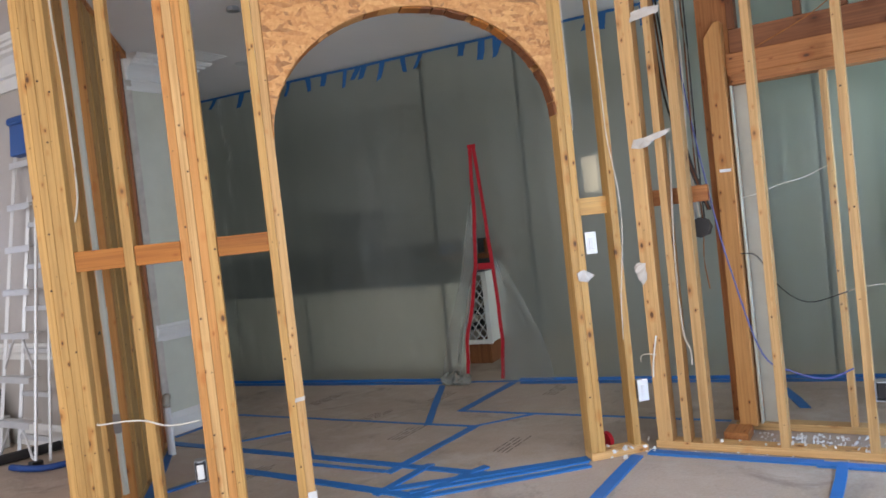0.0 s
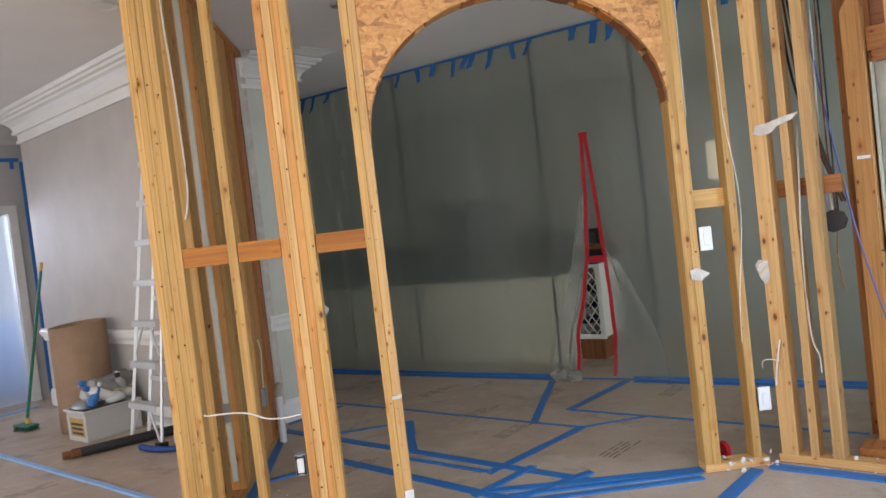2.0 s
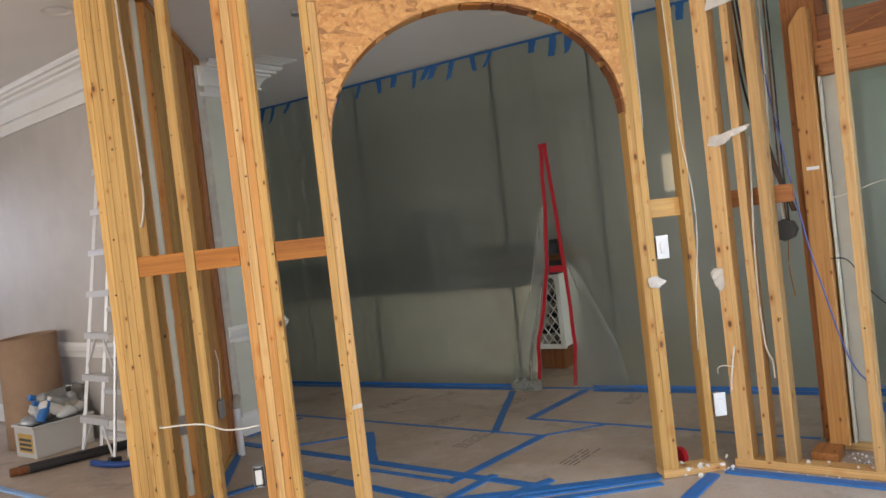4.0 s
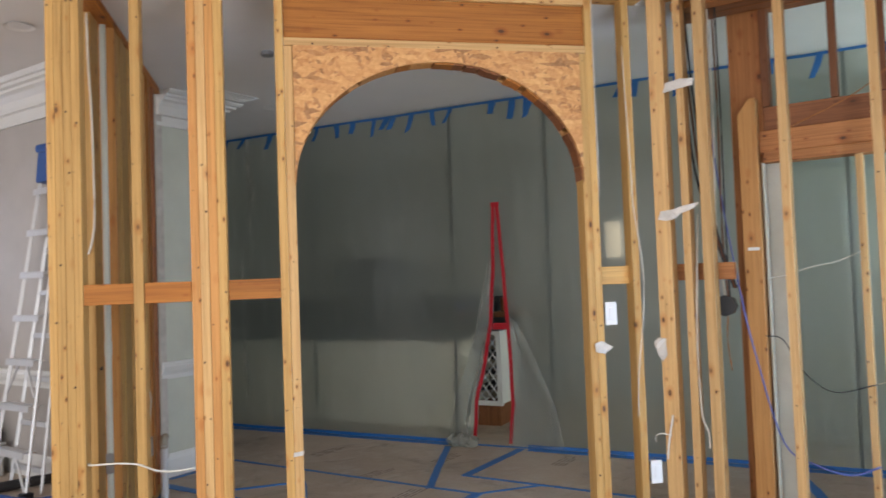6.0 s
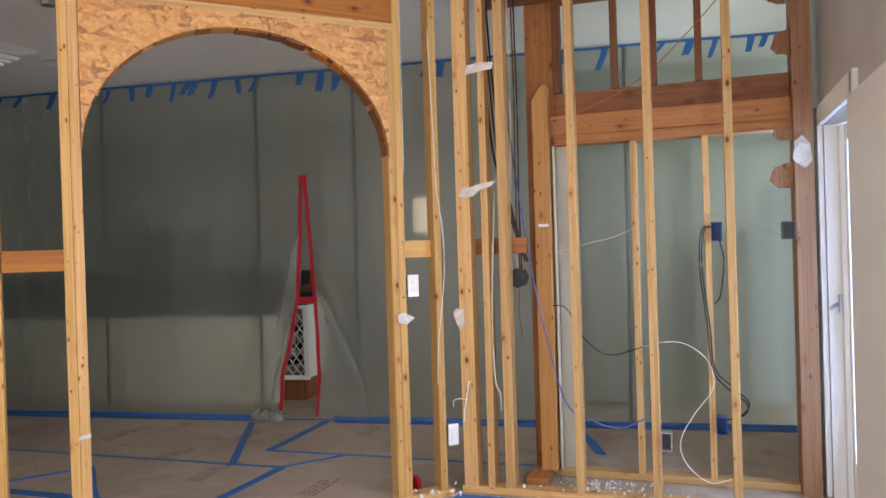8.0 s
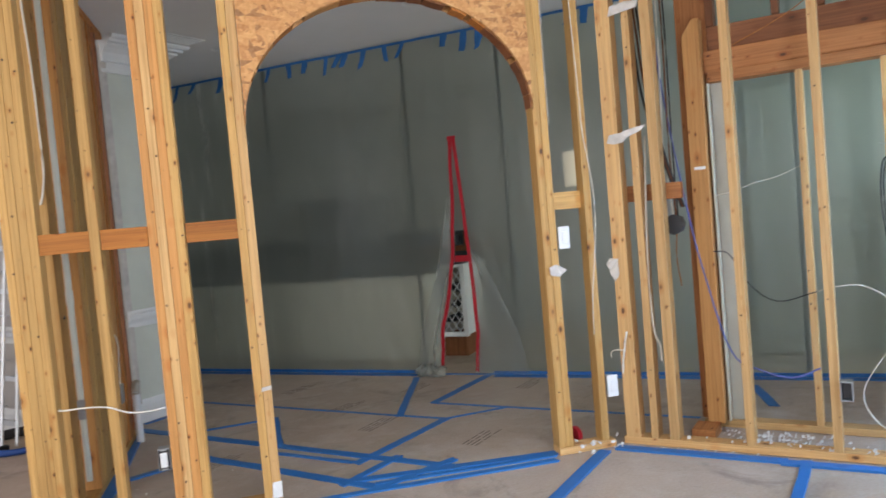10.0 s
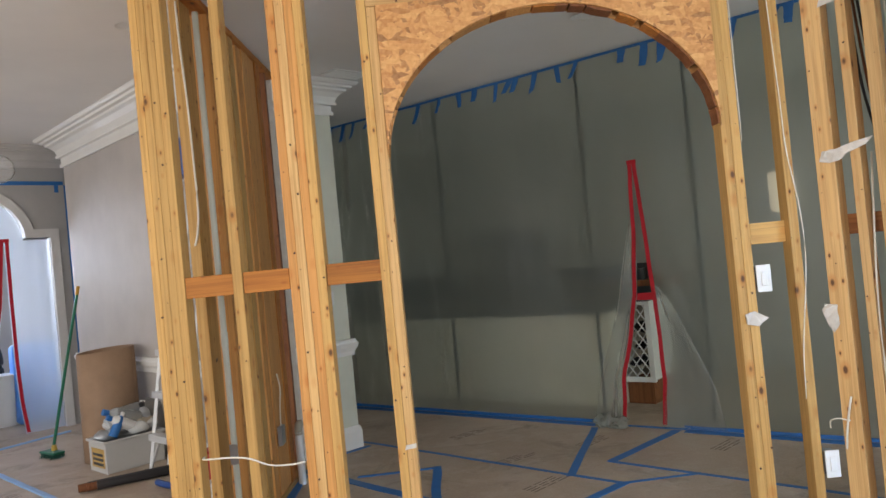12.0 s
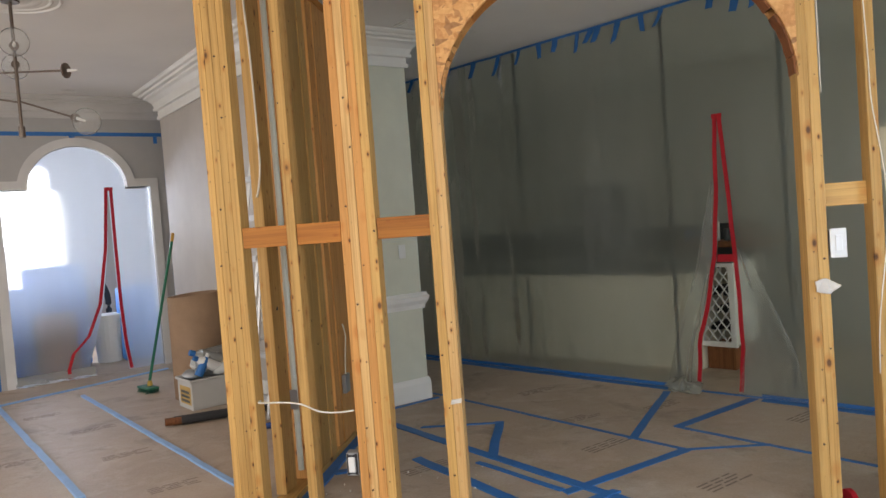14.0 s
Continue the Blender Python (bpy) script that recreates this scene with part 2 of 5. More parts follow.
BARE_BOARD = painted("bare_wallboard", (0.40, 0.36, 0.28), 0.8, 0.08, 6)
WORN = lumber("worn_brown_timber", (0.36, 0.195, 0.105), (0.26, 0.125, 0.062))
MID_FIR = lumber("fir_mid", (0.45, 0.185, 0.055), (0.31, 0.110, 0.030))

# ---- mesh helpers ----


def thing(name, label, category, group="", kind="", m=None):
    ob = new(name)
    ob.empty_display_size = 0.1
    if m is not None:
        ob.matrix_basis = m
    return tagged(ob, label, category, group, kind)


def part(name, bm, mat, parent=None, label="", m=None, smooth=False):
    me = bpy.data.meshes.new(name)
    bmesh.ops.recalc_face_normals(bm, faces=bm.faces)
    for f in bm.faces:
        f.smooth = smooth
    bm.to_mesh(me)
    bm.free()
    me.materials.append(mat)
    ob = new(name, me)
    ob.parent = parent
    if m is not None:
        ob.matrix_basis = m
    return tagged(ob, label)


def box(bm, lo, hi, bevel=0.0, m=None):
    c, d = [(a + b) / 2 for a, b in zip(lo, hi)], [max(b - a, 1e-4) for a, b in zip(lo, hi)]
    mm = Matrix.Translation(c) @ Matrix.Diagonal((*d, 1))
    made = bmesh.ops.create_cube(bm, size=1, matrix=(m @ mm) if m is not None else mm)["verts"]
    if bevel:
        edges = list({e for v in made for e in v.link_edges})
        bmesh.ops.bevel(bm, geom=edges, offset=bevel, segments=1, affect="EDGES")
    return bm


def boxed(name, lo, hi, mat, parent=None, label="", bevel=0.002, m=None):
    return part(name, box(bmesh.new(), lo, hi, bevel), mat, parent, label, m)


def cyl(bm, a, b, r, r2=None, sides=16, caps=True):
    a, b = Vector(a), Vector(b)
    m = Matrix.Translation((a + b) / 2) @ (b - a).to_track_quat("Z", "Y").to_matrix().to_4x4()
    bmesh.ops.create_cone(bm, cap_ends=caps, segments=sides, radius1=r, radius2=r if r2 is None else r2, depth=(b - a).length, matrix=m)
    return bm


def smooth_path(pts, steps=6):
    pts = [Vector(p) for p in pts]
    ext = [2 * pts[0] - pts[1], *pts, 2 * pts[-1] - pts[-2]]
    out = []
    for i in range(1, len(ext) - 2):
        p0, p1, p2, p3 = ext[i - 1 : i + 3]
        for k in range(steps):
            t = k / steps
            out.append(0.5 * (2 * p1 + (p2 - p0) * t + (2 * p0 - 5 * p1 + 4 * p2 - p3) * t * t + (3 * p1 - p0 - 3 * p2 + p3) * t**3))
    return out + [pts[-1]]


def tube(bm, pts, r, sides=6, steps=6):
    path, rings = smooth_path(pts, steps), []
    for i, p in enumerate(path):
        d = (path[min(i + 1, len(path) - 1)] - path[max(i - 1, 0)]).normalized()
        q = d.to_track_quat("Z", "Y")
        rings.append([bm.verts.new(p + q @ Vector((r * math.cos(2 * math.pi * k / sides), r * math.sin(2 * math.pi * k / sides), 0))) for k in range(sides)])
    for a, b in zip(rings, rings[1:]):
        for k in range(sides):
            bm.faces.new((a[k], a[(k + 1) % sides], b[(k + 1) % sides], b[k]))
    bm.faces.new(rings[0][::-1])
    bm.faces.new(rings[-1])
    return bm


def cable(name, pts, r, mat, label, group="loose cables"):
    ob = part(name, tube(bmesh.new(), pts, r), mat, smooth=True)
    return tagged(ob, label, "cable", group)


TURN = {"x": Matrix.Rotation(radians(90), 4, "Y"), "y": Matrix.Rotation(radians(-90), 4, "X"), "z": Matrix()}


def board(parent, name, lo, hi, mat, axis="z", label="", nails=0, face=-1, warp=0.003):
    """A sawn board between two corners, its grain along the axis; nails: heads and holes on the face towards -y (or +x with face=1)."""
    c = Vector([(a + b) / 2 for a, b in zip(lo, hi)])
    d = [b - a for a, b in zip(lo, hi)]
    size = {"x": (d[2], d[1], d[0]), "y": (d[0], d[2], d[1]), "z": d}[axis]
    bm = box(bmesh.new(), [-s / 2 for s in size], [s / 2 for s in size], 0.0018)
    if warp and size[2] > 0.6:
        bmesh.ops.bisect_plane(bm, geom=bm.verts[:] + bm.edges[:] + bm.faces[:], plane_co=(0, 0, size[2] * 0.17), plane_no=(0, 0, 1))
        bmesh.ops.bisect_plane(bm, geom=bm.verts[:] + bm.edges[:] + bm.faces[:], plane_co=(0, 0, -size[2] * 0.17), plane_no=(0, 0, 1))
        k = random.uniform(-warp, warp)
        for v in bm.verts:
            w = 1 - (2 * v.co.z / size[2]) ** 2
            v.co.x += k * w
    ob = part(name, bm, mat, parent, label, Matrix.Translation(c) @ TURN[axis])
    if nails:
        bm = bmesh.new()
        for i in range(nails + 1):
            z = (i + random.uniform(0.15, 0.85)) / (nails + 1) * size[2] - size[2] / 2
            r = random.choice((0.0016, 0.0022, 0.0028, 0.0036, 0.005))
            if face < 0:
                x, y = random.uniform(-0.4, 0.4) * size[0], -size[1] / 2
                cyl(bm, (x, y + 0.003, z), (x, y - 0.0015, z), r, sides=7)
            else:
                x, y = size[0] / 2, random.uniform(-0.4, 0.4) * size[1]
                cyl(bm, (x - 0.003, y, z), (x + 0.0015, y, z), r, sides=7)
        tagged(part("nail_heads", bm, NAIL, ob), kind="stuff")
    return ob


def sweep(bm, path, profile, closed_ends=True):
    """A moulding: profile of (out, z) pairs along a level path of (x, y); out is to the right of the way."""
    pts = [Vector((p[0], p[1])) for p in path]
    rings = []
    for i, p in enumerate(pts):
        dirs = []
        if i:
            dirs.append((p - pts[i - 1]).normalized())
        if i < len(pts) - 1:
            dirs.append((pts[i + 1] - p).normalized())
        nrm = [Vector((d.y, -d.x)) for d in dirs]
        mi = nrm[0] if len(nrm) == 1 else (nrm[0] + nrm[1]) / (1 + nrm[0].dot(nrm[1]))
        rings.append([bm.verts.new((p.x + mi.x * o, p.y + mi.y * o, z)) for o, z in profile])
    for a, b in zip(rings, rings[1:]):
        for k in range(len(profile)):
            j = (k + 1) % len(profile)
            bm.faces.new((a[k], a[j], b[j], b[k]))
    if closed_ends:
        bm.faces.new(rings[0])
        bm.faces.new(rings[-1][::-1])
    return bm


def slab(name, outline, z0, z1, mat, label, category):
    """A level slab over an outline of (x, y)."""
    bm = bmesh.new()
    lo = [bm.verts.new((x, y, z0)) for x, y in outline]
    hi = [bm.verts.new((x, y, z1)) for x, y in outline]
    bm.faces.new(lo[::-1])
    bm.faces.new(hi)
    for i in range(len(lo)):
        j = (i + 1) % len(lo)
        bm.faces.new((lo[i], lo[j], hi[j], hi[i]))
    return tagged(part(name, bm, mat), label, category, kind="structure")

# ---- floor, ceilings and closing walls ----
FAR = [tuple(sn(-10.6, -3.1)[:2]), tuple(sn(2.6, -3.1)[:2]), tuple(sn(2.6, 9.6)[:2]), tuple(sn(-10.6, 9.6)[:2])]
slab("floor", FAR, -0.12, 0.0, FLOOR, "floor covered with dusty tan builder's paper", "floor")
corner_b = sn(-4.38, 4.17)
slab("ceiling_back", [(-0.62, 3.745), (2.287, 3.745), tuple(sn(0.9, 4.265)[:2]), tuple(sn(2.6, 4.265)[:2]), tuple(sn(2.6, 9.6)[:2]), tuple(sn(-10.6, 9.6)[:2]), tuple(sn(-10.6, 4.18)[:2]),
      tuple(corner_b[:2]), (-0.62, 5.57)], 2.715, 3.2, CEIL, "flat matt off-white ceiling of the back room", "ceiling")
slab("ceiling_front", [(-0.62, 3.744), (-0.62, -5.0), tuple(sn(0.9, -3.1)[:2]), tuple(sn(0.9, 4.264)[:2]), (2.286, 3.744)], 2.752, 3.2, CEIL, "flat off-white ceiling of the front room", "ceiling")
slab("ceiling_hall", [(-0.63, 5.55), tuple(sn(-4.39, 3.4)[:2]), tuple(sn(-10.6, 3.4)[:2]), tuple(sn(-10.6, -3.1)[:2]), (-0.63, -5.2)], 2.87, 3.2, CEIL, "high off-white ceiling over the hall", "ceiling")


def wall_box(name, s0, s1, n0, n1, z0, z1, mat, label):
    return tagged(boxed(name, (s0, n0, z0), (s1, n1, z1), mat, None, "", 0, HOUSE), label, "wall", kind="structure")


def wall_with_holes(name, s0, s1, n0, n1, z1, holes, mat, label, along="s"):
    """A wall from the floor to z1 with oblong openings (a0, a1, z0, z1) along its run."""
    bm = bmesh.new()
    a0, a1 = (s0, s1) if along == "s" else (n0, n1)
    cuts = sorted({a0, a1, *[h[0] for h in holes], *[h[1] for h in holes]})
    for p, q in zip(cuts, cuts[1:]):
        spans = sorted((h[2], h[3]) for h in holes if h[0] < (p + q) / 2 < h[1])
        z = 0.0
        for lo, hi in (*spans, (z1, z1)):
            if lo - z > 1e-4:
                box(bm, (p, n0, z) if along == "s" else (s0, p, z), (q, n1, lo) if along == "s" else (s1, q, lo))
            z = hi
    return tagged(part(name, bm, mat, None, "", HOUSE), label, "wall", kind="structure")


# thick wall between hall and back room; its end face shows past the studs
wall_box("wall_hall", -7.59, -4.401, 3.30, 4.17, 0, 3.019, HALL_PAINT, "painted greige wall beside the hall")
wall_box("wall_end", -4.40, -4.38, 3.30, 4.17, 0, 3.019, GREY_WALL, "grey-green painted end of the thick wall")
wall_box("wall_hall_return", -10.6, -7.60, 3.9, 4.17, 0, 3.019, HALL_PAINT, "painted wall closing the hall")
# end wall of the front room, with the outside door; its other opening is added for window_light_east
wall_with_holes("wall_east", 0.80, 0.95, -3.1, 5.9, 2.751, [(3.72, 4.52, 0.0, 1.86), (0.4, 2.4, 0.7, 2.3)], HALL_PAINT, "painted wall with an added lamp opening and an open outside door", "n")
# second opening is unseen, added for window_light_side
wall_with_holes("wall_rear", -10.6, 0.95, -3.2, -3.05, 3.019, [(-3.7, -0.1, 0.7, 2.4), (-6.9, -4.7, 0.7, 2.4)], HALL_PAINT, "painted rear wall with a wide window and an added lamp opening", "s")
# opening added only for kitchen_west_light
wall_with_holes("wall_west", -10.75, -10.6, -3.1, 9.6, 3.019, [(5.9, 7.3, 0.9, 2.3)], HALL_PAINT, "plain far wall with an opening added for a fill lamp", "n")
wall_box("wall_far", -10.6, 2.6, 9.6, 9.75, 0, 3.0, HALL_PAINT, "plain far wall of the kitchen")
# the opening is added to hold kitchen_window_light
wall_with_holes("wall_kitchen_side", 2.6, 2.75, 4.6, 9.6, 3.0, [(6.2, 8.6, 0.9, 2.3)], HALL_PAINT, "side wall of the kitchen with an opening added for a fill lamp", "n")

# ---- arched partition of bare studs ----
Y0, Y1 = 3.65, 3.739
CT = 2.75
arch_frame = thing("stud_partition_arched", "bare pine stud wall with an arched opening trimmed in chipboard", "stud wall", kind="structure")
board(arch_frame, "bottom_plate", (-0.60, Y0, 0.002), (0.444, Y1, 0.040), PINE_Y, "x")
board(arch_frame, "bottom_plate", (1.842, Y0, 0.002), (2.16, Y1, 0.040), PINE_P, "x")
board(arch_frame, "top_plate", (-0.60, Y0, CT - 0.042), (2.20, Y1, CT - 0.004), PINE_Y, "x")
for i in range(4):
    board(arch_frame, "stud", (-0.606 + 0.0341 * i, Y0 - 0.001 * (i % 2), 0.041), (-0.606 + 0.0341 * i + 0.0334, Y1, CT - 0.043), PINE_Y, nails=9, warp=0.0004)
board(arch_frame, "stud", (-0.264, Y0, 0.041), (-0.222, Y1, CT - 0.043), PINE_Y, nails=8)
for i in range(4):
    board(arch_frame, "stud", (-0.024 + 0.039 * i, Y0 - 0.003 * (i % 2), 0.041), (-0.024 + 0.039 * i + 0.0380, Y1, CT - 0.043), (PINE_O, PINE_P, PINE_O, PINE_Y)[i], nails=8, warp=0.0006)
board(arch_frame, "stud", (0.364, Y0, 0.041), (0.402, Y1, CT - 0.043), PINE_Y, nails=8)
board(arch_frame, "stud", (0.4025, Y0 + 0.001, 0.041), (0.443, Y1, 2.42), PINE_P, nails=8)
board(arch_frame, "stud", (1.843, Y0 + 0.001, 0.041), (1.882, Y1, 2.42), PINE_Y, nails=9)
board(arch_frame, "stud", (1.8825, Y0, 0.041), (1.921, Y1, CT - 0.043), PINE_Y, nails=8)
board(arch_frame, "stud", (2.088, Y0 + 0.01, 0.041), (2.128, Y1, CT - 0.043), PINE_Y, nails=6)
board(arch_frame, "blocking", (-0.469, Y0 + 0.004, 1.262), (-0.266, Y0 + 0.042, 1.352), FIR_R, "x")
board(arch_frame, "blocking", (-0.221, Y0 + 0.004, 1.262), (-0.026, Y0 + 0.042, 1.352), FIR_R, "x")
board(arch_frame, "blocking", (0.134, Y0 + 0.004, 1.262), (0.363, Y0 + 0.042, 1.352), FIR_R, "x")
board(arch_frame, "blocking", (1.922, Y1 - 0.04, 1.262), (2.087, Y1, 1.352), PINE_Y, "x")
board(arch_frame, "header_plate", (0.403, Y0 - 0.002, 2.421), (1.882, Y1, 2.459), PINE_P, "x", nails=6)
board(arch_frame, "header_beam", (0.403, Y0 + 0.018, 2.460), (1.882, Y1, 2.665), FIR_R, "x", warp=0)
board(arch_frame, "header_plate", (0.403, Y0 - 0.001, 2.666), (1.882, Y1, CT - 0.043), PINE_P, "x", warp=0)


def arch_panel(y0, y1):
    """Chipboard with a half-oval cut-out, its cut edge slightly uneven."""
    bm, k = bmesh.new(), 48
    cx, rx, z0, rise = 1.143, 0.700, 1.775, 0.583
    curve, edge = [], []
    for i in range(k + 1):
        a = math.pi * (1 - i / k)
        jag = 1 + 0.004 * noise.noise((i * 0.8, 3.1, 0))
        curve.append((cx + rx * math.cos(a) * min(jag, 1.0), z0 + rise * math.sin(a) * jag))
    for i in range(k + 1):
        x = curve[i][0]
        edge.append((x, 2.4205))
    curve[0], curve[-1] = (0.4435, z0), (1.8425, z0)
    edge[0], edge[-1] = (0.4435, 2.4205), (1.8425, 2.4205)
    rows = [[bm.verts.new((x, y, z)) for x, z in line] for y in (y0, y1) for line in (curve, edge)]
    for i in range(k):
        bm.faces.new((rows[0][i], rows[0][i + 1], rows[1][i + 1], rows[1][i]))
        bm.faces.new((rows[2][i + 1], rows[2][i], rows[3][i], rows[3][i + 1]))
        bm.faces.new((rows[0][i + 1], rows[0][i], rows[2][i], rows[2][i + 1]))
        bm.faces.new((rows[1][i], rows[1][i + 1], rows[3][i + 1], rows[3][i]))
    for j in (0, k):
        bm.faces.new((rows[0][j], rows[1][j], rows[3][j], rows[2][j]))
    return bm


part("arch_panel", arch_panel(Y0 - 0.012, Y0 + 0.001), OSB, arch_frame, "chipboard panel with a half-round cut-out")
part("arch_panel", arch_panel(Y1 - 0.001, Y1 + 0.011), OSB, arch_frame, "rear chipboard arch panel")


def arch_block(a0, a1, depth, y0, y1):
    """A rough wedge of old framing following the cut-out."""
    bm, rings = bmesh.new(), []
    for i in range(4):
        a = a0 + (a1 - a0) * i / 3
        d = depth * random.uniform(0.6, 1.2)
        rings.append([bm.verts.new((1.143 + (0.700 + o) * math.cos(a), y, 1.775 + (0.583 + o) * math.sin(a))) for o, y in ((-d, y0), (0.02, y0), (0.02, y1), (-d, y1))])
    for p, q in zip(rings, rings[1:]):
        for k in range(4):
            bm.faces.new((p[k], p[(k + 1) % 4], q[(k + 1) % 4], q[k]))
    bm.faces.new(rings[0])
    bm.faces.new(rings[-1][::-1])
    return bm


a = 0.02
while a < math.pi - 0.05:
    w = random.uniform(0.05, 0.16)
    right = a < 1.5
    if right or random.random() < 0.3:
        part("arch_block", arch_block(a, min(a + w, math.pi - 0.02), 0.009 if right else 0.002, Y0 + 0.004, Y1 - 0.004), random.choice((FIR_D, FIR_D, FIR_R)) if right else random.choice((PINE_O, FIR_R)), arch_frame)
    a += w + random.choice((0.0, 0.01, 0.05))

# side partition running back from the end post
side_frame = thing("stud_partition_side", "bare stud wall with old treated timbers", "stud wall", kind="structure")
board(side_frame, "bottom_plate", (-0.545, 3.745, 0.002), (-0.446, 5.60, 0.040), TREATED, "y")
board(side_frame, "top_plate", (-0.545, 3.745, 2.672), (-0.446, 5.60, 2.712), FIR_R, "y")
board(side_frame, "stud", (-0.558, 4.00, 0.041), (-0.506, 4.147, 2.671), PINE_Y, nails=7, face=1)
y = 4.222
for w, mat, back in ((0.038, PINE_O, 0.0), (0.10, TREATED, 0.006), (0.10, TREATED, 0.002), (0.11, TREATED, 0.009), (0.10, TREATED, 0.004)):
    board(side_frame, "stud", (-0.540 if w > 0.05 else -0.62, y, 0.041), (-0.447 - back, y + w - 0.002, 2.671), mat, nails=5, face=1)
    y += w
boxed("wallboard_edge", (-0.52, 4.685, 0.041), (-0.462, 4.70, 2.65), GYPSUM, side_frame, "ragged pale wallboard edge between timbers")
y = 4.76
for w, mat, back in ((0.095, PINE_O, 0.012), (0.14, PINE_O, 0.004), (0.14, PINE_O, 0.010), (0.10, FIR_R, 0.0)):
    board(side_frame, "stud", (-0.540, y, 0.041), (-0.450 - back, y + w - 0.003, 2.671), mat, nails=4, face=1)
    y += w
board(side_frame, "stud", (-0.55, 5.40, 0.041), (-0.46, 5.44, 2.671), FIR_D)

# ---- right-hand stud walls, front and rear rows ----
front_frame = thing("stud_partition_front_row", "front row of pale pine studs on a bottom plate", "stud wall", kind="structure", m=HOUSE)
board(front_frame, "bottom_plate", (-1.03, 4.17, 0.002), (0.78, 4.259, 0.040), PINE_P, "x")
board(front_frame, "top_plate", (-1.02, 4.172, CT - 0.042), (0.78, 4.26, CT - 0.004), PINE_P, "x")
for s, w, mat, n0 in ((-1.015, 0.075, PINE_P, 4.165), (-0.885, 0.037, PINE_P, 4.17), (-0.790, 0.050, PINE_P, 4.17), (-0.422, 0.040, PINE_P, 4.17), (-0.045, 0.040, PINE_P, 4.17), (0.325, 0.040, PINE_P, 4.17)):
    board(front_frame, "stud", (s, n0, 0.041), (s + w, 4.259, CT - 0.043), mat, nails=8)
board(front_frame, "stud", (-0.812, 4.265, 0.041), (-0.792, 4.32, CT - 0.043), MID_FIR)
board(front_frame, "blocking", (-1.02, 4.262, 1.268), (-0.665, 4.30, 1.352), MID_FIR, "x")

rear_frame = thing("stud_partition_rear_row", "rear row of studs with a heavy door header", "stud wall", kind="structure", m=HOUSE)
board(rear_frame, "post", (-0.715, 4.60, 0.041), (-0.556, 4.70, 2.711), MID_FIR, nails=6)


def bevel_post():
    bm = bmesh.new()
    out = [(-0.045, 0), (0.045, 0), (0.045, 2.157), (0.012, 2.157), (-0.045, 2.075)]
    f = [bm.verts.new((x, -0.045, z - 1.05)) for x, z in out]
    g = [bm.verts.new((x, 0.045, z - 1.05)) for x, z in out]
    bm.faces.new(f)
    bm.faces.new(g[::-1])
    for i in range(5):
        bm.faces.new((f[i], g[i], g[(i + 1) % 5], f[(i + 1) % 5]))
    bmesh.ops.bevel(bm, geom=bm.edges[:], offset=0.003, segments=1, affect="EDGES")
    return bm


part("trimmer_post", bevel_post(), PINE_O, rear_frame, "post with an angled top cut", Matrix.Translation((-0.622, 4.548, 1.091)))
boxed("wallboard_edge", (-0.5665, 4.55, 0.041), (-0.5565, 4.598, 1.86), CREAM, rear_frame, "cut cream edge of wallboard")
boxed("tape_mark", (-0.645, 4.4995, 1.408), (-0.588, 4.5025, 1.424), WHITE_P, rear_frame, "strip of white tape", 0)
boxed("wallboard_strip", (-0.5555, 4.60, 0.041), (-0.485, 4.612, 1.86), BARE_BOARD, rear_frame, "grey strip of bare wallboard")
board(rear_frame, "header_plate", (-0.555, 4.55, 1.862), (0.66, 4.66, 1.912), MID_FIR, "x")
board(rear_frame, "header_beam", (-0.575, 4.565, 1.913), (0.66, 4.66, 2.028), MID_FIR, "x", warp=0)
board(rear_frame, "header_beam", (-0.555, 4.60, 2.029), (0.66, 4.68, 2.158), FIR_D, "x", warp=0)
board(rear_frame, "top_plate", (-0.555, 4.58, 2.672), (0.66, 4.67, 2.712), FIR_D, "x")
for s, w in ((-0.555, 0.04), (-0.235, 0.035), (-0.04, 0.05), (0.205, 0.037)):
    board(rear_frame, "cripple_stud", (s, 4.585, 2.159), (s + w, 4.67, 2.671), FIR_D)
for s in (-0.143, 0.228):
    board(rear_frame, "stud", (s, 4.57, 0.041), (s + 0.033, 4.655, 1.861), PINE_P, nails=4)
board(rear_frame, "post", (0.661, 4.50, 0.002), (0.75, 4.66, 2.712), WORN, nails=6)
for n0, n1, mat in ((4.305, 4.39, MID_FIR), (4.395, 4.48, FIR_D), (4.485, 4.575, FIR_D)):
    board(rear_frame, "top_plate", (-0.93, n0, 2.674), (0.66, n1, 2.712), mat, "x", warp=0)
board(rear_frame, "bottom_plate", (-0.70, 4.57, 0.002), (0.66, 4.66, 0.040), PINE_P, "x")
board(rear_frame, "bottom_plate", (-0.72, 4.34, 0.002), (-0.60, 4.50, 0.050), MID_FIR, "y")

# ---- mouldings on the hall wall ----
CROWN = [(0, 0), (0, -0.37), (0.020, -0.37), (0.024, -0.33), (0.012, -0.325), (0.012, -0.26), (0.045, -0.255), (0.050, -0.225), (0.036, -0.22), (0.052, -0.165), (0.085, -0.12), (0.115, -0.10), (0.118, -0.078), (0.150, -0.070), (0.155, -0.045), (0.180, -0.040), (0.195, -0.018), (0.197, 0)]
RAIL = [(0, -0.06), (0.012, -0.06), (0.016, -0.03), (0.034, 0.0), (0.040, 0.03), (0.028, 0.045), (0.026, 0.06), (0, 0.06)]
BASE = [(0, 0.002), (0.016, 0.002), (0.016, 0.125), (0.011, 0.15), (0.004, 0.165), (0, 0.165)]


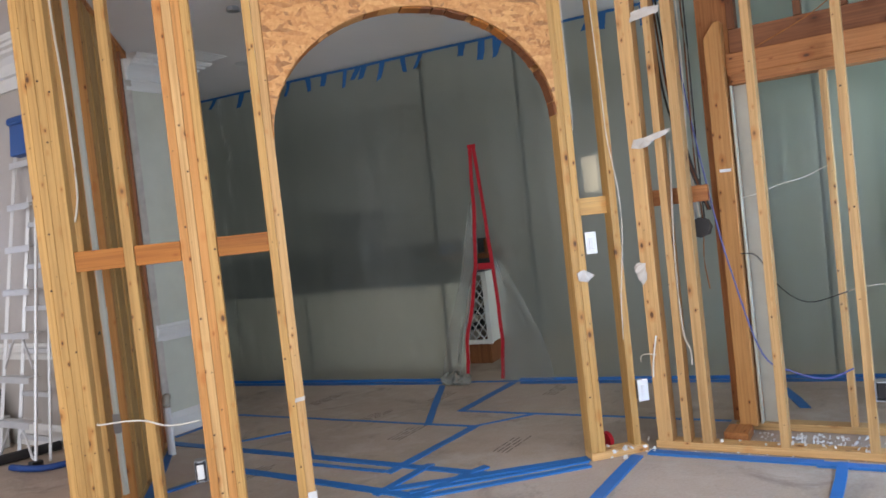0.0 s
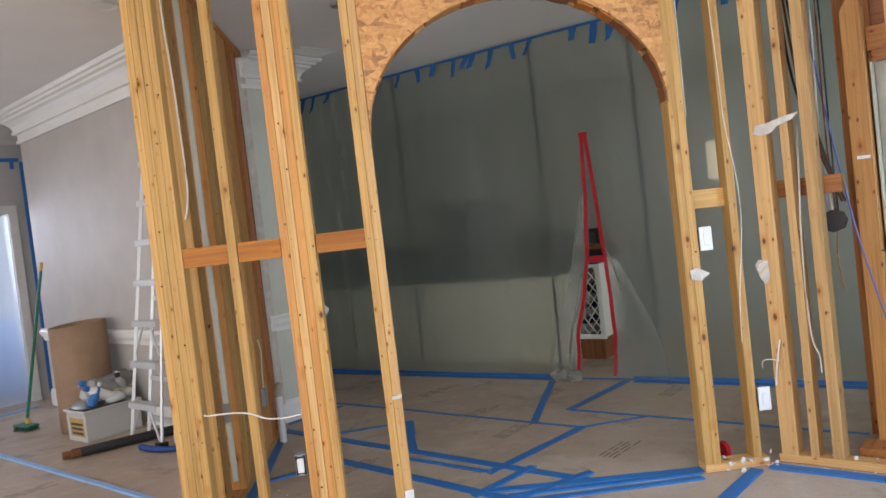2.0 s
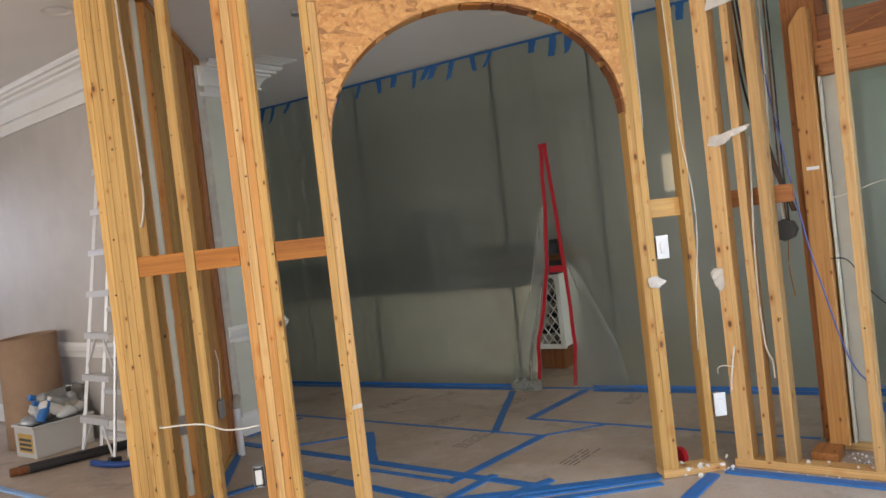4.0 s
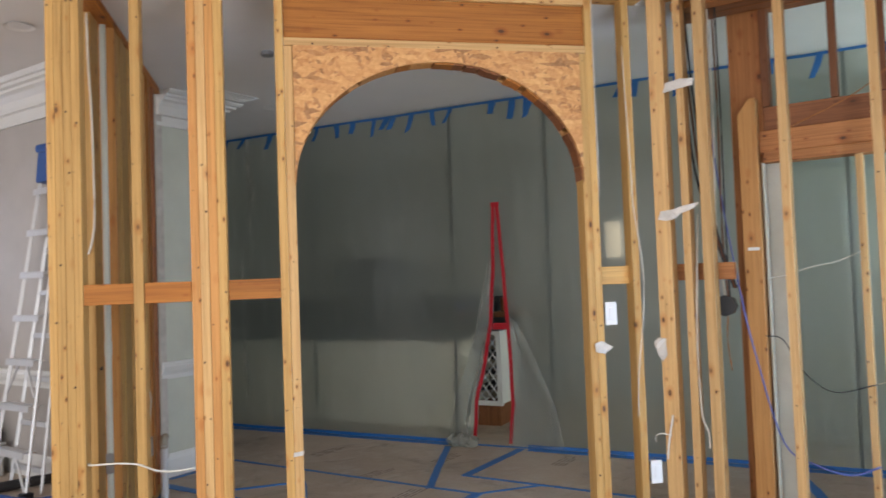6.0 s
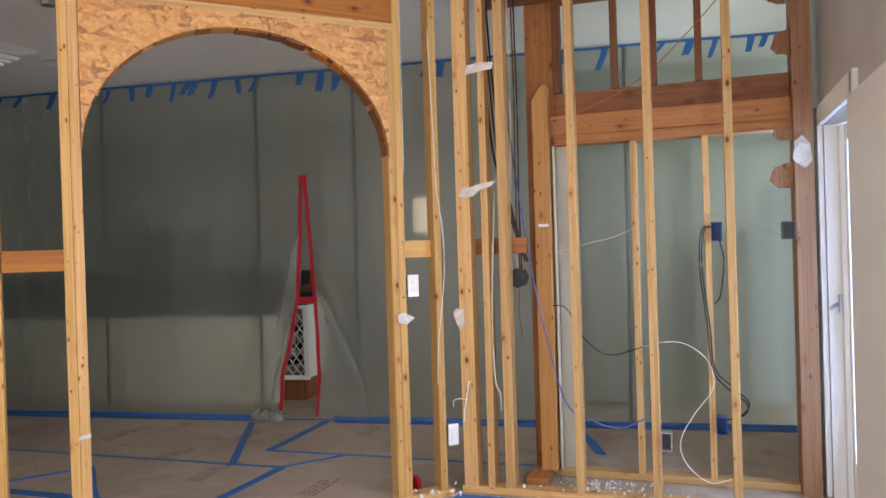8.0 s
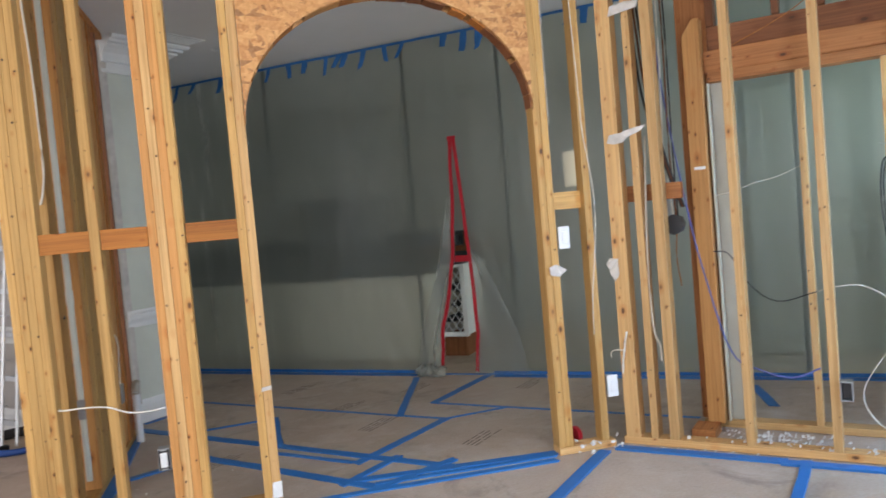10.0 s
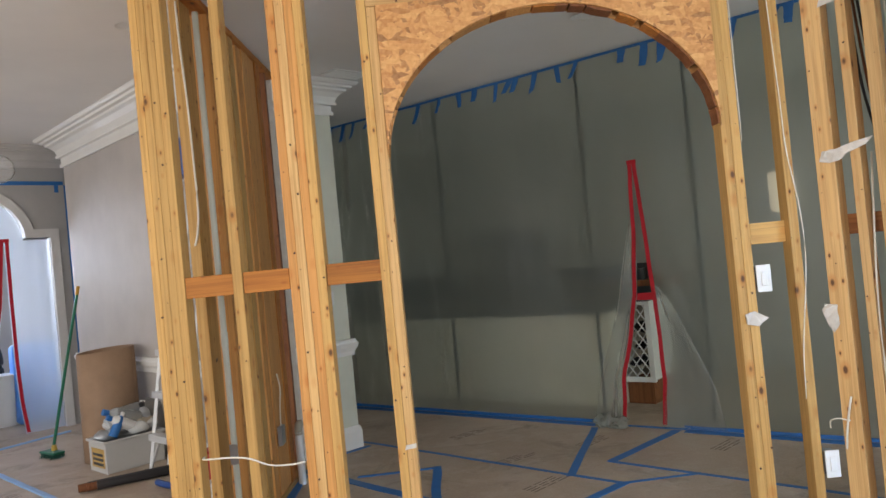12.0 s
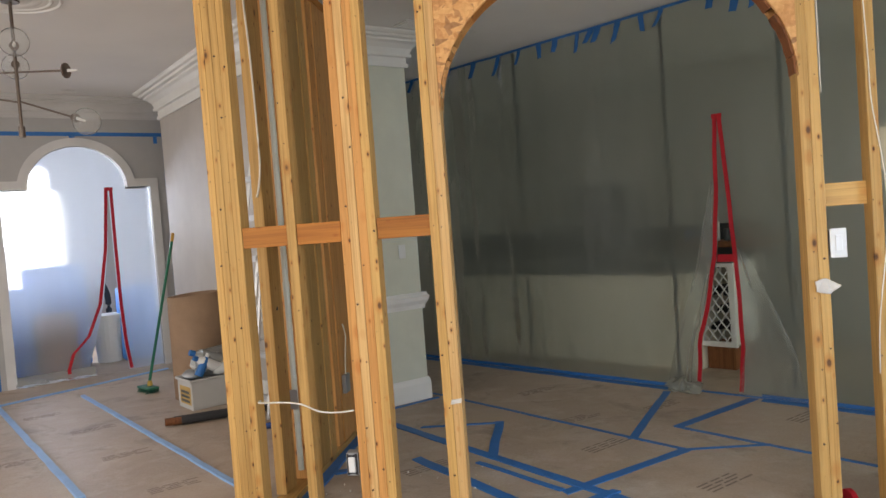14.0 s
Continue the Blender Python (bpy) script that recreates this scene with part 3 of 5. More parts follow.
def moulding(name, profile, z, path, label, mat=TRIM):
    # sweep() puts the profile to the right of the way
    pts = [tuple(sn(*p)[:2]) for p in path]
    bm = sweep(bmesh.new(), pts, [(o, z + dz) for o, dz in profile])
    return tagged(part(name, bm, mat), label, "trim", kind="structure")


hall_face = [(-7.59, 3.9), (-7.59, 3.298), (-4.40, 3.298)]
moulding("crown_moulding", [(o, z * 0.8) for o, z in CROWN], 2.868, hall_face, "stepped white crown moulding along the hall ceiling")
moulding("chair_rail", RAIL, 0.705, hall_face, "white chair rail on the hall wall")
moulding("baseboard", BASE, 0, hall_face, "white baseboard of the hall wall")
stub_face = [(-4.378, 3.68), (-4.378, 4.172), (-5.4, 4.172)]
moulding("crown_moulding", [(o * 0.85, z * 0.64) for o, z in CROWN], 2.713, stub_face, "white crown moulding wrapped round the wall end")
moulding("chair_rail", RAIL, 0.745, stub_face, "white chair rail round the wall end")
moulding("baseboard", BASE, 0, stub_face, "white baseboard round the wall end")

# ---- hung plastic sheet with the zip opening ----
SP = 5.80
zip_left = [(0.0, -2.25), (0.07, -2.245), (0.38, -2.203), (0.62, -2.137), (0.93, -2.072), (1.42, -2.03), (1.87, -2.016)]
zip_right = [(0.0, -1.985), (0.05, -1.980), (0.32, -1.935), (0.62, -1.944), (0.93, -1.956), (1.42, -1.985), (1.87, -2.011)]


def at_height(table, z):
    return float(np.interp(z, [p[0] for p in table], [p[1] for p in table]))


POLES = (-3.80, -2.42, -1.61, 0.42)


def fold(s, z):
    """How far the film sways from its plane; it hangs straight where a pole holds it."""
    held = min(1.0, min(abs(s - p) for p in POLES) / 0.16) ** 1.5 * min(1.0, 0.25 + z * 3)
    return held * sway(s, z)


def sway(s, z):
    return 0.022 * noise.noise((s * 2.1, z * 0.35, 0)) + 0.009 * noise.noise((s * 6.5, z * 0.9, 7)) + 0.004 * noise.noise((s * 17, z * 3, 2)) + 0.05 * max(0, 1 - abs(s + 2.1) / 0.75) * max(0, 1.3 - z) * noise.noise((s * 9 + z * 3.5, z * 0.8, 3))


def film_mesh():
    bm = bmesh.new()

    def sheet_grid(edge0, edge1, z0, z1, nu, nv):
        rows = []
        for j in range(nv + 1):
            z = z0 + (z1 - z0) * j / nv
            a, b = edge0(z), edge1(z)
            rows.append([bm.verts.new((s, SP + fold(s, z), z)) for s in (a + (b - a) * i / nu for i in range(nu + 1))])
        for r, q in zip(rows, rows[1:]):
            for i in range(nu):
                bm.faces.new((r[i], r[i + 1], q[i + 1], q[i]))

    sheet_grid(lambda z: -5.6, lambda z: at_height(zip_left, z), 0.004, 1.87, 110, 40)
    sheet_grid(lambda z: at_height(zip_right, z), lambda z: 2.3, 0.004, 1.87, 130, 40)
    sheet_grid(lambda z: -5.6, lambda z: 2.3, 1.87, 2.70, 240, 18)
    return bm


sheet = thing("dust_barrier", "hazy plastic dust barrier taped to ceiling and floor", "plastic sheet", m=SHEET)
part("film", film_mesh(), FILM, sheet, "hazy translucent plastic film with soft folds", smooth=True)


def ribbon(pts, width, thick=0.0015):
    """A strip of tape in the sheet's plane, along points of (s, z)."""
    bm, rings = bmesh.new(), []
    for i, (s, z) in enumerate(pts):
        a, b = Vector(pts[max(i - 1, 0)]), Vector(pts[min(i + 1, len(pts) - 1)])
        d = (b - a).normalized()
        side = Vector((-d.y, d.x)) * width / 2
        y = SP + fold(s, z) - 0.010
        rings.append([bm.verts.new((s + k * side.x, y - t, z + k * side.y)) for k, t in ((-1, 0), (1, 0), (1, thick), (-1, thick))])
    for a, b in zip(rings, rings[1:]):
        for q in range(4):
            bm.faces.new((a[q], a[(q + 1) % 4], b[(q + 1) % 4], b[q]))
    bm.faces.new(rings[0])
    bm.faces.new(rings[-1][::-1])
    return bm


for table, off in ((zip_left, -0.016), (zip_right, 0.016)):
    zs = [0.02 + 1.85 * i / 24 for i in range(25)]
    part("zip_tape", ribbon([(at_height(table, z) + off + 0.004 * noise.noise((z * 6, off * 90, 0)), z) for z in zs], 0.030), RED, sheet, "red zip tape")
part("zip_tape", ribbon([(-2.05, 1.885), (-1.978, 1.885)], 0.03, 0.003), RED, sheet, "red tape at the top of the zip")
for a, b in ((-5.4, -2.36), (-1.82, 2.2)):
    part("foot_tape", ribbon([(a + (b - a) * i / 24, 0.016 + 0.003 * noise.noise((i * 0.5, a, 0))) for i in range(25)], 0.026), BLUE, sheet, "blue tape along the floor")
part("top_tape", ribbon([(-5.6 + 0.2 * i, 2.695) for i in range(40)], 0.020), BLUE, sheet, "blue tape along the ceiling")
tabs = [-5.05, -4.87, -4.72, -4.54, -4.20, -3.92, -3.68, -3.49, -3.31, -3.09, -2.97, -2.91, -2.73, -2.54, -2.37, -2.01, -1.83, -1.73, -1.67, -1.23, -0.97, -0.88, -0.62, -0.02, 0.30, 0.70, 0.88, 1.04, 1.28, 1.38, 1.75, 1.95]


def tab_mesh(s, length, tilt, width, seed):
    """A torn end of tape: uneven width, ragged foot, slightly lifted from the film."""
    bm, rows, k = bmesh.new(), [], 6
    for i in range(k + 1):
        f = i / k
        z = 2.699 - length * f
        c = s + tilt * f + 0.4 * tilt * f * f + 0.004 * noise.noise((f * 3, seed, 0))
        w = width / 2 * (1.15 - 0.25 * f + 0.18 * noise.noise((f * 4, seed, 8)))
        y = SP + fold(c, z) - 0.012 - 0.012 * f * f * (0.5 + noise.noise((seed, 3, 1)))
        rag = 0.016 * noise.noise((seed * 3, 1, 1)) if i == k else 0.0
        rows.append([bm.verts.new((c - w, y, z - rag)), bm.verts.new((c, y - 0.002, z)), bm.verts.new((c + w, y, z + rag))])
        rows[-1] += [bm.verts.new(v.co + Vector((0, -0.0012, 0))) for v in reversed(rows[-1])]
    for a, b in zip(rows, rows[1:]):
        for q in range(6):
            bm.faces.new((a[q], a[(q + 1) % 6], b[(q + 1) % 6], b[q]))
    bm.faces.new(rows[0])
    bm.faces.new(rows[-1][::-1])
    return bm


for s in tabs:
    s += random.uniform(-0.015, 0.015)
    part("tape_tab", tab_mesh(s, random.uniform(0.09, 0.165), random.uniform(-0.06, 0.01), random.choice((0.034, 0.04, 0.045, 0.055)), s * 7.3), BLUE, sheet)
for s in POLES:
    pole = part("pole", cyl(bmesh.new(), (s, SP + 0.022, 0.78), (s + 0.01, SP + 0.022, 2.70), 0.0125, sides=12), POLE, sheet, "dark telescopic pole behind the film")
    part("pole_tube", cyl(bmesh.new(), (s - 0.01, SP + 0.026, 0.01), (s, SP + 0.026, 0.779), 0.0115, sides=12), POLE, pole)



def flap(edge, off, sgn, top, spread, seed):
    """A loose pleated fold of film hanging beside the zip."""
    bm, rows = bmesh.new(), []
    for j in range(31):
        z = 0.01 + (top - 0.01) * j / 30
        w = 0.02 + spread * (1 - z / top) ** 0.8
        a = at_height(edge, z) + off
        rows.append([bm.verts.new((a + sgn * w * i / 24, SP - 0.030 - 0.010 * math.sin(i * 0.30 + seed + 1.3 * z) * (0.4 + 0.6 * (1 - z / top)) + 0.016 * noise.noise((i * 0.16, z * 2.5, seed)), z)) for i in range(25)])
    for r, q in zip(rows, rows[1:]):
        for i in range(24):
            bm.faces.new((r[i], r[i + 1], q[i + 1], q[i]))
    return bm


part("loose_flap", flap(zip_left, -0.03, -1, 1.45, 0.19, 1.0), FLAP, sheet, "loose pleated film beside the zip", smooth=True)
part("loose_flap", flap(zip_right, 0.03, 1, 1.0, 0.42, 2.0), FLAP, sheet, "loose pleated film beside the zip", smooth=True)

# ---- kitchen half seen through the film ----
KPANEL = painted("cream_cabinet", (0.82, 0.76, 0.62), 0.4, 0.08, 2)
KDARK = painted("dark_appliance", (0.05, 0.055, 0.06), 0.35, 0.1, 2)
WALLD = painted("kitchen_wall", (0.46, 0.45, 0.41), 0.6, 0.1, 2)
island = thing("kitchen_peninsula", "cream panelled kitchen peninsula behind the plastic", "counter", m=SHEET)
boxed("body", (-5.4, SP + 0.45, 0.002), (-2.56, SP + 1.05, 0.77), KPANEL, island)
boxed("worktop", (-5.45, SP + 0.40, 0.771), (-2.557, SP + 1.1, 0.81), KDARK, island, "dark stone worktop")
for i in range(3):
    boxed("panel", (-5.3 + 0.74 * i, SP + 0.435, 0.12), (-4.68 + 0.74 * i, SP + 0.4495, 0.70), KPANEL, island)
tagged(boxed("wall_kitchen", (-10.5, SP + 2.2, 0), (-0.6, SP + 2.35, 2.714), WALLD, None, "", 0, SHEET), "dark kitchen wall", "wall", kind="structure")
tagged(boxed("backsplash", (-8, SP + 2.17, 0.75), (-2.80, SP + 2.195, 1.10), KDARK, None, "", 0, SHEET), "dark tiled backsplash behind the worktop", "backsplash", kind="structure")
tagged(boxed("wall_oven", (-4.75, SP + 1.75, 0.3), (-4.12, SP + 2.16, 1.56), KDARK, None, "", 0.01, SHEET), "dark built-in appliance in the kitchen", "appliance")
tagged(boxed("wall_pantry", (-0.5, SP + 0.75, 0), (2.3, SP + 0.85, 2.714), painted("pantry_paint", (0.44, 0.46, 0.41), 0.5, 0.05, 2), None, "", 0, SHEET), "pale wall with panelled doors behind the plastic", "wall", kind="structure")


PDOOR = painted("pale_door_paint", (0.58, 0.60, 0.54), 0.4, 0.04)


def panel_door(s0, s1, m):
    door = thing("panel_door", "pale green-white panelled door behind the plastic", "door", "panelled doors behind the plastic", m=m)
    boxed("slab", (s0, SP + 0.70, 0.01), (s1, SP + 0.735, 2.03), PDOOR, door)
    w = s1 - s0
    for a, b in ((0.12, 0.46), (0.54, 0.88)):
        for z0, z1 in ((0.15, 0.85), (1.0, 1.85)):
            bm = bmesh.new()
            for lo, hi in (((a, z0), (b, z0 + 0.03)), ((a, z1 - 0.03), (b, z1)), ((a, z0 + 0.03), (a + 0.05, z1 - 0.03)), ((b - 0.05, z0 + 0.03), (b, z1 - 0.03))):
                box(bm, (s0 + lo[0] * w, SP + 0.685, lo[1]), (s0 + hi[0] * w, SP + 0.7005, hi[1]), 0.003)
            part("panel_moulding", bm, PDOOR, door)
    return door


panel_door(0.10, 0.80, SHEET)
panel_door(0.95, 1.65, SHEET)

# white wine rack with a lattice front, seen through the zip opening
lattice = thing("wine_rack", "white wine rack with a lattice front behind the zip opening", "wine rack", m=SHEET)
LZ0, LZ1, LS0, LS1, LN = 0.19, 0.84, -2.553, -2.272, SP + 0.62
for lo, hi in (((LS0, LZ0), (LS1, LZ0 + 0.04)), ((LS0, LZ1 - 0.03), (LS1, LZ1)), ((LS0, LZ0 + 0.04), (LS0 + 0.015, LZ1 - 0.03)), ((LS1 - 0.045, LZ0 + 0.04), (LS1, LZ1 - 0.03))):
    boxed("frame_bar", (lo[0], LN, lo[1]), (hi[0], LN + 0.03, hi[1]), TRIM, lattice)
boxed("side_panel", (LS1 - 0.05, LN + 0.0305, LZ0), (LS1 - 0.035, LN + 0.38, LZ1), TRIM, lattice)
boxed("back_panel", (LS0, LN + 0.381, LZ0), (LS1, LN + 0.395, LZ1), BARE_BOARD, lattice, "grey back panel")
boxed("plinth", (LS0 + 0.002, LN + 0.07, 0.002), (LS1 - 0.05, LN + 0.38, LZ0 - 0.0005), FIR_D, lattice, "brown wooden plinth")
boxed("rack_top", (LS0, LN - 0.02, LZ1 + 0.0005), (LS1, LN + 0.4, LZ1 + 0.03), KDARK, lattice, "dark top board")
for k, (a, z) in enumerate(((-2.49, 0.33), (-2.38, 0.34), (-2.43, 0.47), (-2.5, 0.61), (-2.37, 0.60))):
    wine = thing("wine_bottle", "dark wine bottle lying in the lattice rack", "bottle", "bottles in the rack", m=SHEET)
    bm = cyl(bmesh.new(), (a, LN + 0.13, z), (a, LN + 0.36, z), 0.036, sides=14)
    cyl(bm, (a, LN + 0.05, z), (a, LN + 0.1295, z), 0.014, 0.034, 14)
    part("bottle_glass", bm, BLACK, wine)
for k in range(-7, 14):
    for sign in (1, -1):
        # a slanted lath clipped to the frame
        a, b = LS0 + 0.015, LS1 - 0.045
        za = LZ0 + 0.1 * k if sign > 0 else LZ0 + 0.1 * k + (b - a) * 1.35
        zb = za + sign * (b - a) * 1.35
        ts = sorted((0.0, 1.0, *[min(max((zz - za) / (zb - za), 0), 1) for zz in (LZ0 + 0.04, LZ1 - 0.03)]))
        lo_t, hi_t = ts[1], ts[2]
        mid = za + (zb - za) * (lo_t + hi_t) / 2
        if hi_t - lo_t < 0.05 or not LZ0 + 0.04 < mid < LZ1 - 0.03:
            continue
        p, q = Vector((a + (b - a) * lo_t, LN + 0.011 + 0.005 * sign, za + (zb - za) * lo_t)), Vector((a + (b - a) * hi_t, LN + 0.011 + 0.005 * sign, za + (zb - za) * hi_t))
        d = (q - p)
        bm = box(bmesh.new(), (-0.008, -0.0025, -d.length / 2), (0.008, 0.0025, d.length / 2))
        part("lath", bm, TRIM, lattice, "", Matrix.Translation((p + q) / 2) @ d.to_track_quat("Z", "Y").to_matrix().to_4x4())
boxed("tension_strap", (-2.085, SP - 0.012, 0.905), (-1.95, SP - 0.004, 0.955), RED, sheet, "red strip across the zip opening")
crate = thing("shelf_clutter", "dark shelf with jars above the lattice gate", "shelf", m=SHEET)
boxed("shelf_board", (-3.1, SP + 1.12, 0.93), (-2.3, SP + 1.4, 0.98), FIR_D, crate)
for k in range(5):
    part("jar", cyl(bmesh.new(), (-2.95 + 0.12 * k, SP + 1.25, 0.981), (-2.95 + 0.12 * k, SP + 1.25, 1.08 + 0.03 * (k % 3)), 0.04), (BLUE, KDARK, TRIM, KDARK, FIR_D)[k], crate, smooth=False)

GLOW = bpy.data.materials.new("bright_sky_backdrop")
GLOW.use_nodes = True
gn = GLOW.node_tree
gn.nodes.remove(gn.nodes["Principled BSDF"])
em = gn.nodes.new("ShaderNodeEmission")
em.inputs[0].default_value, em.inputs[1].default_value = (1.0, 0.97, 0.93, 1), 2.6
gn.links.new(em.outputs[0], gn.nodes["Material Output"].inputs[0])
WARM = GLOW.copy()
WARM.name = "warm_patch_glow"
WARM.node_tree.nodes["Emission"].inputs[0].default_value = (1.0, 0.78, 0.50, 1)
WARM.node_tree.nodes["Emission"].inputs[1].default_value = 1.25
# emissive pane puts in the warm bright patch visible through the film
lit = thing("glow_patch", "small framed patch that glows far behind the plastic", "window", kind="structure", m=SHEET)
boxed("window_frame", (-1.72, SP + 2.185, 1.44), (-1.53, SP + 2.199, 1.86), TRIM, lit)
boxed("pane", (-1.70, SP + 2.178, 1.47), (-1.55, SP + 2.184, 1.83), WARM, lit, "warm pane with its own glow")

bm = bmesh.new()
bmesh.ops.create_icosphere(bm, subdivisions=4, radius=1, matrix=Matrix.Translation((-2.33, SP - 0.09, 0.03)) @ Matrix.Diagonal((0.12, 0.06, 0.05, 1)))
for v in bm.verts:
    v.co += Vector((noise.noise(v.co * 30), noise.noise(v.co * 30 + Vector((5, 0, 0))), noise.noise(v.co * 30 + Vector((0, 9, 0))))) * 0.045
    v.co.z = max(v.co.z, 0.003)
part("gathered_film", bm, CRUMPLE, sheet, "crumpled film bunched on the floor", smooth=True)

# ---- tape on the floor ----
sheet_foot = [(0.786 * a + 0.618 * 5.742, -0.618 * a + 0.786 * 5.742, 0.786 * c + 0.618 * 5.742, -0.618 * c + 0.786 * 5.742, 0.078) for a, c in ((-5.4, -2.47), (-1.80, 2.2))]
back_tape = [*sheet_foot, (1.58, 5.96, 1.23, 4.87, 0.05), (2.09, 5.67, 1.51, 5.08, 0.06), (-0.14, 6.18, 1.50, 4.64, 0.028),
             (1.50, 5.09, 2.80, 3.87, 0.028), (1.50, 4.66, 0.84, 4.06, 0.055), (1.48, 4.655, 1.93, 4.70, 0.022), (*sn(-4.325, 3.70)[:2], *sn(-4.325, 4.215)[:2], 0.03), (1.80, 5.93, 2.16, 5.67, 0.03), (3.48, 4.30, 3.28, 3.85, 0.06)]
mid_tape = [(-0.45, 5.51, 1.30, 3.77, 0.06), (0.02, 4.62, 0.89, 3.66, 0.06), (0.44, 5.31, 0.45, 4.60, 0.055), (-0.06, 5.24, 0.44, 5.29, 0.025), (1.08, 4.07, 0.73, 3.76, 0.045),
            (1.34, 3.87, 0.89, 3.64, 0.05), (0.38, 4.52, 0.83, 4.09, 0.028), (0.80, 3.80, 1.86, 3.70, 0.055), (0.46, 3.625, 1.80, 3.595, 0.04), (0.89, 3.70, 1.83, 3.66, 0.03)]
edge_tape = [(-0.43, 3.75, -0.42, 4.40, 0.07), (-0.42, 4.36, -0.445, 5.36, 0.07), (-0.39, 4.40, -0.10, 4.55, 0.045), (1.30, 2.84, 2.07, 3.60, 0.06), (2.15, 3.62, 2.73, 3.06, 0.06),
             (2.70, 3.06, 3.43, 2.37, 0.06), (2.80, 3.02, 2.42, 2.64, 0.045), (-0.60, 3.615, 0.42, 3.61, 0.03)]
hall_tape = [(-4.01, 6.31, -3.22, 7.75, 0.036), (-3.40, 6.60, -0.87, 4.24, 0.036), (-3.96, 6.25, -1.68, 4.10, 0.040)]


def tape_strip(x0, y0, x1, y1, width, z):
    a, b = Vector((x0, y0, 0)), Vector((x1, y1, 0))
    d = (b - a).normalized()
    side = Vector((-d.y, d.x, 0))
    k = max(3, int((b - a).length / 0.07))
    bm, rows = bmesh.new(), []
    seed = x0 * 7 + y0 * 3
    for i in range(k + 1):
        p = a + (b - a) * i / k
        w = width / 2 * (1 + 0.10 * noise.noise((i * 0.6, seed, 0)))
        sway = side * 0.006 * noise.noise((i * 0.25, seed, 5))
        lift = z + 0.0012 * max(0, noise.noise((i * 0.5, seed, 9)))
        rag = d * random.uniform(-0.008, 0.008) if i in (0, k) else Vector()
        rows.append([bm.verts.new(p + sway - side * w + rag + Vector((0, 0, h))) for h in (0.0005, lift)] + [bm.verts.new(p + sway + side * w - rag + Vector((0, 0, h))) for h in (lift, 0.0005)])
    for r, q in zip(rows, rows[1:]):
        for j in range(4):
            bm.faces.new((r[j], r[(j + 1) % 4], q[(j + 1) % 4], q[j]))
    bm.faces.new(rows[0])
    bm.faces.new(rows[-1][::-1])
    return bm


level = 0.0015
for rows, label, group in ((back_tape, "blue painter's tape strip on the back room's floor paper", "tape on the back room floor"), (mid_tape, "overlapping blue painter's tape near the arched opening", "tape near the arch"),
                           (edge_tape, "blue painter's tape along the foot of a stud wall", "tape along stud walls"), (hall_tape, "blue painter's tape on the hall's floor paper", "tape on the hall floor")):
    for row in rows:
        level += 0.0004
        tagged(part("floor_tape", tape_strip(*row, level), DUSTY if rows is hall_tape else BLUE), label, "tape", group)

# faded print on the floor paper: short unreadable bars
INK = plain("faded_ink", (0.22, 0.175, 0.145), 0.8)
for x, y, a in ((-2.61, 4.69, 44), (-2.57, 5.455, 44), (-1.92, 4.84, 44), (-1.27, 4.26, 44), (-3.3, 5.9, 44), (1.04, 4.75, 46), (0.92, 5.33, 40), (1.47, 5.57, 44), (0.62, 6.1, 42), (2.25, 5.2, 44), (0.08, 4.45, 44), (1.55, 4.15, 44)):
    bm = bmesh.new()
    for r in range(4):
        c = -0.11
        while c < 0.11:
            w = random.uniform(0.06, 0.11)
            box(bm, (c, r * 0.028 - 0.05, 0.0004), (c + w, r * 0.028 - 0.040, 0.0009))
            c += w + 0.02
    tagged(part("paper_print", bm, INK, None, "", Matrix.Translation((x, y, 0)) @ Matrix.Rotation(radians(a), 4, "Z")), "faded unreadable stamp printed on floor paper", "print", "stamps on floor paper")

# ---- hall: arched doorway closed by bright plastic ----
HS = -8.12


def hall_arch_outline(grow=0.0):
    pts = [(1.87 - grow, 0.0), (1.87 - grow, 1.94 + grow), (2.11 - grow, 1.94 + grow)]
    cx, rx, rise = 2.58, 0.47 + grow, 0.43 + grow
    low = math.asin(grow / rise)
    for i in range(25):
        a = math.pi - low - (math.pi - 2 * low) * i / 24
        pts.append((cx + rx * math.cos(a), 1.94 + rise * math.sin(a)))
    return pts + [(3.05 + grow, 1.94 + grow), (3.28 + grow, 1.94 + grow), (3.28 + grow, 0.0)]


def extrude_outline(bm, outer, inner, s0, s1):
    """A band between two outlines of (n, z) with as many points each."""
    rings = [[bm.verts.new((s, n, z)) for n, z in line] for s in (s0, s1) for line in (outer, inner)]
    for i in range(len(outer) - 1):
        bm.faces.new((rings[0][i], rings[0][i + 1], rings[1][i + 1], rings[1][i]))
        bm.faces.new((rings[2][i], rings[2][i + 1], rings[3][i + 1], rings[3][i]))
        bm.faces.new((rings[0][i], rings[0][i + 1], rings[2][i + 1], rings[2][i]))
        bm.faces.new((rings[1][i], rings[1][i + 1], rings[3][i + 1], rings[3][i]))
    for j in (0, -1):
        bm.faces.new((rings[0][j], rings[1][j], rings[3][j], rings[2][j]))
    return bm


inner = hall_arch_outline()
# wall face round the opening: the outline pushed out to a rectangle
lo_n, hi_n = 1.60, 3.55
outer = []
for n, z in inner:
    f = (n - 1.87) / (3.28 - 1.87)
    if z <= 1e-6:
        outer.append((lo_n if f < 0.5 else hi_n, 0.0))
    elif f <= 0.01 or f >= 0.99:
        outer.append((lo_n if f < 0.5 else hi_n, 3.019))
    else:
        outer.append((lo_n + f * (hi_n - lo_n), 3.019))
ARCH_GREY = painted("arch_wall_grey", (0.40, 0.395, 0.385))
